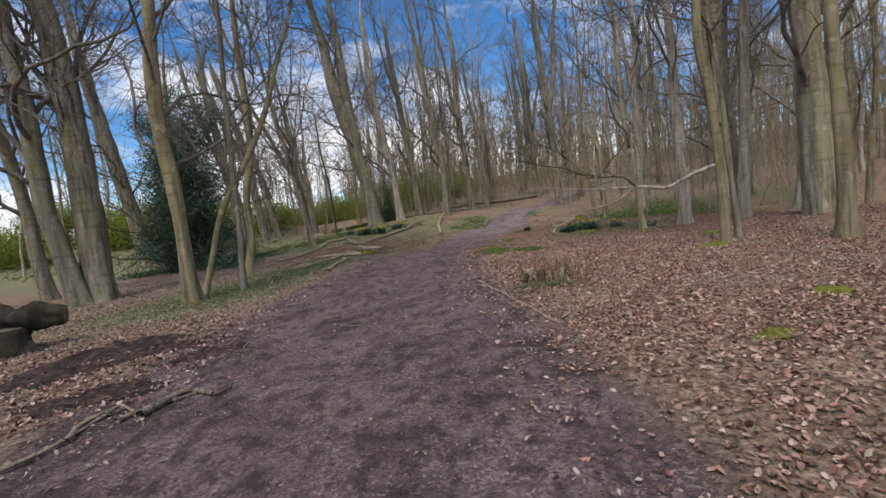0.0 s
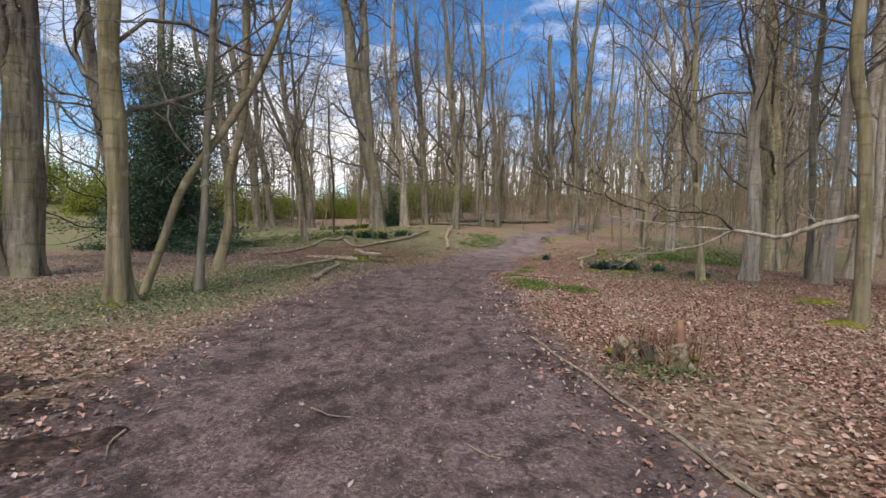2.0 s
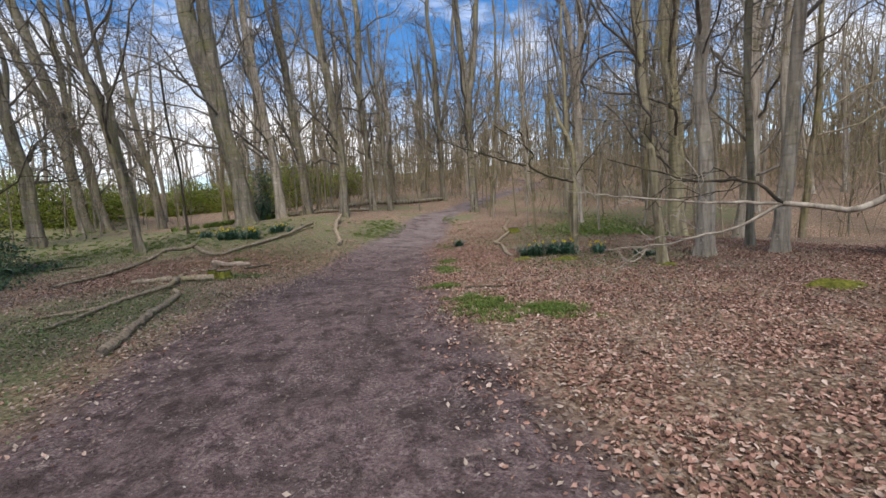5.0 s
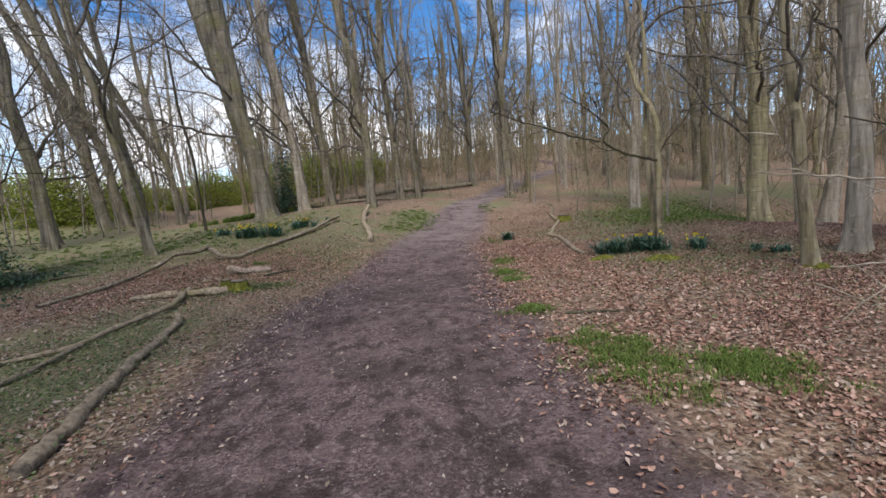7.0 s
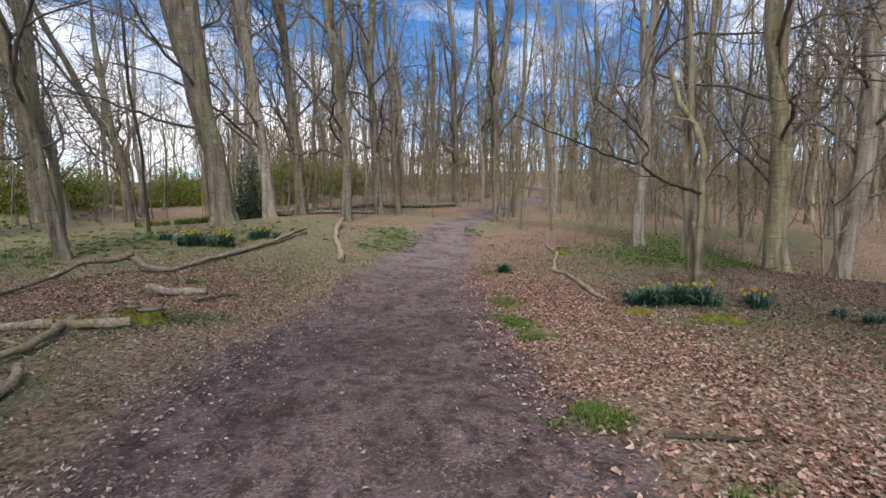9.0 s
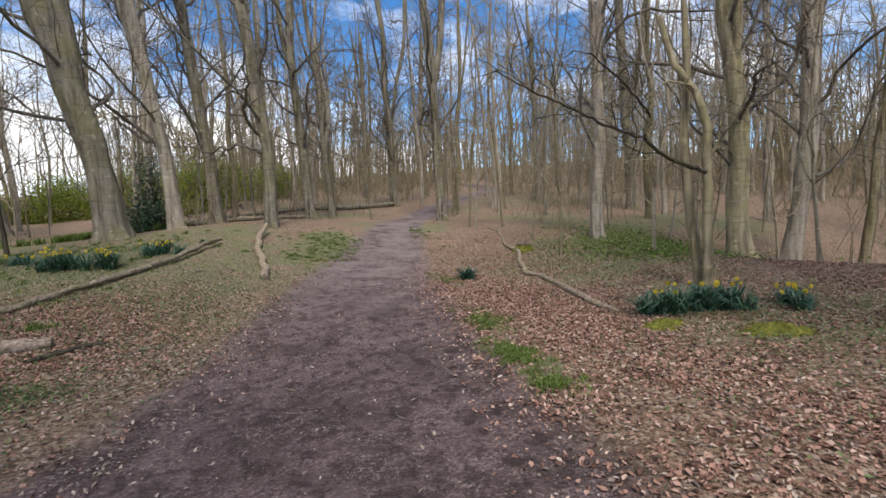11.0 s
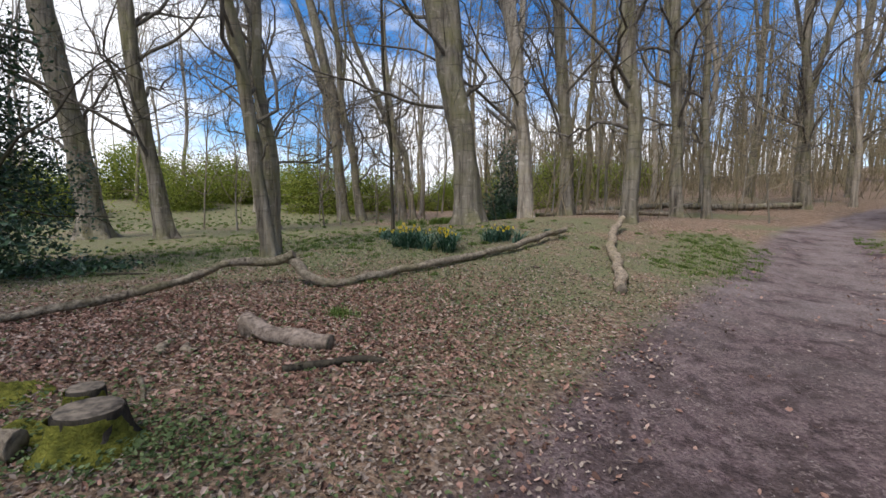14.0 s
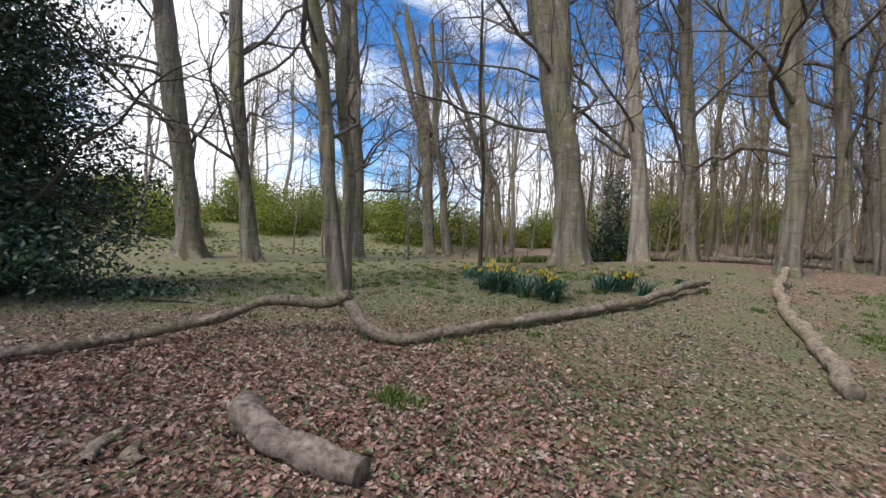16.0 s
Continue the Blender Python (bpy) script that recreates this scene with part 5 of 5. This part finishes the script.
def daffodils(x, y, wide, deep, leaves, flowers, seed, tall=0.40):
    rng = np.random.default_rng(seed)
    z = float(floor_height(x, y))
    label = "clump of dark green daffodil leaves with yellow flowers" if flowers > 4 else "clump of daffodil leaves with hardly a flower"
    top = empty("daffodil_clump", x, y, z, label, "daffodils", "daffodil clumps")
    bunches = max(3, leaves // 40)
    bx, by, bt = rng.normal(0, wide * 0.27, bunches), rng.normal(0, deep * 0.27, bunches), rng.uniform(0.7, 1.15, bunches)
    i = rng.integers(0, bunches, leaves)
    px, py = bx[i] + rng.normal(0, 0.045, leaves), by[i] + rng.normal(0, 0.045, leaves)
    s = Soup()
    pz = floor_height(x + px, y + py) - z - 0.02
    bent = rng.random(leaves) < 0.25
    up = rng.uniform(0.6, 1.1, leaves) * tall * bt[i] * np.where(bent, 0.85, 1)
    s.add(*blades(rng, px, py, pz, up, rng.uniform(0.009, 0.016, leaves), np.where(bent, 2.0, 0.95)))
    part("leaves", s.mesh("leaves", DAFFODIL), top)
    for _ in range(flowers):
        a, b = rng.normal(0, wide * 0.27), rng.normal(0, deep * 0.27)
        h = tall * rng.uniform(0.7, 1.05)
        base = float(floor_height(x + a, y + b)) - z
        p = wander(rng, (a, b, base), (rng.normal(0, 0.12), rng.normal(0, 0.12), 1), h, 4, 0.05, 0)
        stalk = Soup()
        stalk.tube(p, np.full(5, 0.004), 4)
        part("stem", stalk.mesh("stem", DAFFODIL), top)
        f = part("flower", PETALS, top, "yellow flower")
        f.location, f.rotation_euler = p[-1], (0, rng.normal(0.1, 0.25), rng.normal(-1.7, 1.0))
        part("trumpet", TRUMPETS, f)
    return top


daffodils(5.05, 17.55, 0.75, 0.5, 380, 6, 71)
daffodils(5.75, 17.3, 0.7, 0.5, 360, 7, 72)
daffodils(6.6, 16.85, 0.45, 0.4, 210, 8, 73, 0.32)
daffodils(3.85, 22.3, 0.4, 0.4, 150, 2, 74, 0.32)
daffodils(-5.1, 25.2, 0.8, 0.6, 380, 24, 75, 0.46)
daffodils(-4.15, 24.95, 0.6, 0.6, 320, 18, 76, 0.44)
daffodils(-3.3, 26.3, 0.7, 0.6, 300, 16, 77, 0.38)
daffodils(-6.3, 26.5, 0.9, 0.6, 200, 3, 78, 0.28)
daffodils(-2.35, 27.6, 0.5, 0.4, 120, 0, 79, 0.22)
daffodils(7.3, 15.7, 0.6, 0.4, 120, 0, 80, 0.18)


# ---- evergreens and hedge ----
def bush(name, x, y, lobes, n, size, material, label, seed, stems=5, category="bush", tall=3.0, group=""):
    """Leaves massed round lobes (x, y, z, radius x, radius z) over thin stems."""
    rng = np.random.default_rng(seed)
    z = float(land(x, y))
    top = empty(name, x, y, z, label, category, group)
    weight = np.array([l[3] ** 2 * l[4] for l in lobes])
    which = rng.choice(len(lobes), n // 14, p=weight / weight.sum())
    d = rng.normal(0, 1, (n // 14, 3))
    d /= np.linalg.norm(d, axis=1)[:, None]
    d *= rng.uniform(0.35, 1.0, (n // 14, 1)) ** 0.45
    lob = np.array(lobes)[which]
    centre = lob[:, :3] + d * np.stack([lob[:, 3], lob[:, 3], lob[:, 4]], -1)
    p = np.repeat(centre, 14, 0) + rng.normal(0, size[1] * 1.9, (n // 14 * 14, 3))
    ground = land(x + p[:, 0], y + p[:, 1]) - z
    p[:, 2] = np.maximum(p[:, 2], ground + 0.05 + 0.15 * rng.random(len(p)))
    part("foliage", cards_mesh("foliage", rng, p, rng.uniform(size[0], size[1], len(p)), 0.9, material), top)
    s = Soup()
    for _ in range(stems):
        branches(s, rng, (rng.normal(0, 0.3), rng.normal(0, 0.3), -0.1), (rng.normal(0, 0.3), rng.normal(0, 0.3), 1), tall * rng.uniform(0.7, 1), 0.045, 0, 2, (6, 4))
    part("branchwork", s.mesh("branchwork", BARK_DARK), top)
    return top


def holly_lobes():
    r = random.Random(88)
    out = []
    for k in range(62):
        z = 0.25 + 7.4 * (k / 61) ** 1.3
        wide = 2.9 - 0.2 * z
        a, d = r.uniform(0, 6.28), wide * r.uniform(0.2, 1.0) ** 0.6
        out.append((d * math.cos(a), d * math.sin(a), z - 0.16 * d, r.uniform(0.45, 0.95), r.uniform(0.12, 0.36)))
    return out


bush("holly", -11.3, 19.2, holly_lobes() + [(-0.6, 0.2, 0.9 + k, 1.5 - 0.12 * k, 0.7) for k in range(6)], 84000, (0.06, 0.125), HOLLY, "dense dark green holly with glossy leaves", 81, 8, tall=6.5)
bush("ivy_stump", -5.75, 35.4, [(0, 0, 0.8, 0.5, 0.9), (0.1, 0, 2.0, 0.34, 0.9), (0.1, 0, 3.0, 0.2, 0.6), (-0.2, 0.2, 0.4, 0.6, 0.5)], 5000, (0.08, 0.14), HOLLY, "upright dead stem wrapped in dark ivy", 82, 3, tall=3)
def soil_mound(x, y, r):
    ob = new("soil_mound", moss_dome(r, r * 0.45, 5).mesh("soil_mound", SOIL))
    ob.location = (x, y, float(floor_height(x, y)) - 0.01)
    tagged(ob, "small dark mound of fresh soil among leaves", "soil")


def earth_hump(x, y, r):
    ob = new("earth_hump", moss_dome(r * 1.5, 0.05 + r * 0.16, 7 + int(r * 90)).mesh("earth_hump", SOIL))
    ob.scale, ob.rotation_euler = (1.7, 0.75, 1.2), (0, 0, 0.5 + r)
    ob.location = (x, y, float(floor_height(x, y)) - 0.025)
    tagged(ob, "low dark hump of bare earth over roots", "earth", "humps of earth")


soil_mound(3.94, 12.41, 0.14)
soil_mound(-2.0, 24.2, 0.12)
for mx, my, mr in ((-2.84, 4.72, 0.5), (-2.24, 4.68, 0.3), (-2.75, 3.94, 0.35), (-1.54, 4.46, 0.25), (-1.86, 3.35, 0.3)):
    earth_hump(mx, my, mr)
for k in range(25):
    r = random.Random(900 + k)
    a = -1.42 + k * 0.060
    d = r.uniform(40, 54)
    tallness = r.choice((0.4, 0.6, 0.8, 1.05))
    hx, hy = -2 + d * math.sin(a), 14 + d * math.cos(a)
    bush("hedge_bush", hx, hy, [(r.uniform(-1, 1), r.uniform(-1, 1), r.uniform(0.6, 2.9) * tallness, r.uniform(1.4, 2.8), r.uniform(0.9, 1.9) * tallness) for _ in range(5)], int(8200 * tallness), (0.14, 0.27), FRESH, "hedge bush in fresh yellow-green leaf", 300 + k, 6, tall=4.5, group="hedge behind the wood")


# ---- the wood behind ----
def wood_copies(model, spots, seed):
    rng = np.random.default_rng(seed)
    for x, y in spots:
        m = Matrix.Translation((x, y, float(land(x, y)))) @ Euler((rng.normal(0, 0.03), rng.normal(0, 0.03), rng.uniform(0, 6.28))).to_matrix().to_4x4()
        k = rng.uniform(0.85, 1.15)
        c = copy_thing(model, m)
        c.scale = (k, k, k)


def clear_of(x, y, taken, gap):
    return abs(x - path_middle(y)) > path_half(y) + 0.9 and all((x - a) ** 2 + (y - b) ** 2 > gap**2 for a, b in taken)


TALL = [tree(30 + 4 * k, 58 + 3 * k, [(0, 0, 0, 0.15 + 0.025 * k), (0.15, -0.1, 3, 0.12 + 0.02 * k), (0.14 * k - 0.2, 0.25, 6, 0.11 + 0.018 * k), (0.25 * k - 0.6, 0.1, 9, 0.09 + 0.015 * k)], 17 + k, 500 + k, (BARK, BARK_PALE, BARK_PALE, BARK_PALE, BARK_GREEN, BARK_PALE)[k], 10, 0.25, twigs=(5, 6), sides=7, twig_kind=TWIG_LIT, label="slender bare tree far off in the wood") for k in range(6)]
THIN = [tree(20 + 3 * k, 40 + 4 * k, [(0, 0, 0, 0.05 + 0.008 * k), (0.15, 0.05, 2, 0.035 + 0.006 * k), (0.2, -0.15, 4, 0.03 + 0.005 * k)], 6.5 + 0.8 * k, 520 + k, (BARK, BARK_PALE, TWIG_LIT, BARK_GREEN)[k], 9, 0.18, twigs=(5, 4), sides=6, twig_kind=TWIG_LIT, label="thin bare sapling in the undergrowth") for k in range(4)]
taken = [(o.location.x, o.location.y) for o in scene.collection.objects if o.name.startswith("tree") and o.parent is None]


def spots(n, seed, inside, gap):
    r, out, held = random.Random(seed), [], list(taken)
    while len(out) < n:
        x, y = inside(r)
        if clear_of(x, y, held, gap):
            out.append((x, y))
            held.append((x, y))
    return out


def ahead(r):
    a, d = r.uniform(-0.35, 1.25), 34 + 52 * r.random() ** 0.8
    return 1 + d * math.sin(a), 6 + d * math.cos(a)


def aside(r):
    return r.uniform(13, 40), r.uniform(13, 46)


def left_side(r):
    a, d = r.uniform(-1.5, -0.3), 34 + 30 * r.random()
    return -2 + d * math.sin(a), 12 + d * math.cos(a)


def behind(r):
    a, d = r.uniform(1.5, 5.0), 12 + 22 * r.random()
    return 1 + d * math.sin(a), 4 + d * math.cos(a)


for k, model in enumerate(TALL):
    wood_copies(model, spots(16, 600 + k, ahead, 2.0) + spots(4, 620 + k, aside, 2.2) + spots(4, 640 + k, left_side, 3.0) + spots(1, 660 + k, behind, 5.0), 700 + k)
for k, model in enumerate(THIN):
    wood_copies(model, spots(10, 680 + k, lambda r: (r.uniform(7, 26), r.uniform(19, 44)), 1.2) + spots(6, 690 + k, lambda r: (r.uniform(-8, 12), r.uniform(36, 58)), 1.2) + spots(5, 695 + k, lambda r: (r.uniform(-24, -6), r.uniform(32, 50)), 1.5), 720 + k)


def far_wood():
    """The thicket of stems that closes the view."""
    rng = np.random.default_rng(77)
    s = Soup()
    for _ in range(1700):
        a, d = rng.uniform(-1.7, 1.9), rng.uniform(64, 140)
        if a < -0.3 and (rng.random() < 0.75 or d < 90):
            continue
        x, y = d * math.sin(a), 8 + d * math.cos(a)
        z = float(land(x, y))
        h = rng.uniform(9, 17)
        p = wander(rng, (x, y, z - 0.3), (rng.normal(0, 0.05), rng.normal(0, 0.05), 1), h, 5, 0.05, 0.02)
        s.tube(p, np.linspace(rng.uniform(0.09, 0.2), 0.03, 6), 4)
        for _ in range(9):
            i = rng.integers(1, 6)
            s.tube(wander(rng, p[i], side_way(rng, p[i] - p[i - 1], rng.uniform(0.4, 1.0)), rng.uniform(2, 5), 3, 0.25, 0.08), [0.07, 0.06, 0.045, 0.02], 3)
    tagged(new("far_wood", s.mesh("far_wood", BRUSH)), "grey-brown thicket of bare stems far off", "wood", kind="stuff")


far_wood()


def undergrowth():
    """Thin brushwood between the trunks."""
    rng = np.random.default_rng(78)
    s = Soup()
    tips = []
    for k in range(2900):
        a, d = rng.uniform(-0.3, 1.55), (48 + 46 * rng.random()) if k % 22 else (27 + 20 * rng.random())
        x, y = 1 + d * math.sin(a), 6 + d * math.cos(a)
        if abs(x - path_middle(y)) < path_half(y) + 1.0:
            continue
        z = float(land(x, y))
        for _ in range(4):
            p = wander(rng, (x + rng.normal(0, 0.3), y + rng.normal(0, 0.3), z - 0.1), (rng.normal(0, 0.25), rng.normal(0, 0.25), 1), 0.9 + 6.5 * rng.random() ** 1.8, 3, 0.2, 0)
            s.tube(p, [0.019, 0.016, 0.012, 0.006], 3)
            if rng.random() < 0.3:
                tips += [p[2] + (p[3] - p[2]) * rng.random() + rng.normal(0, 0.10, 3) for _ in range(9)]
    tagged(new("brushwood", s.mesh("brushwood", BRUSH)), "thin brown brushwood between the trunks", "undergrowth", kind="stuff")

    tips = np.array(tips)
    tagged(new("budding_leaves", cards_mesh("budding_leaves", rng, tips, rng.uniform(0.05, 0.11, len(tips)), 0.8, BUDS)), "first yellow-green leaves on the brushwood", "leaves", kind="stuff")


undergrowth()
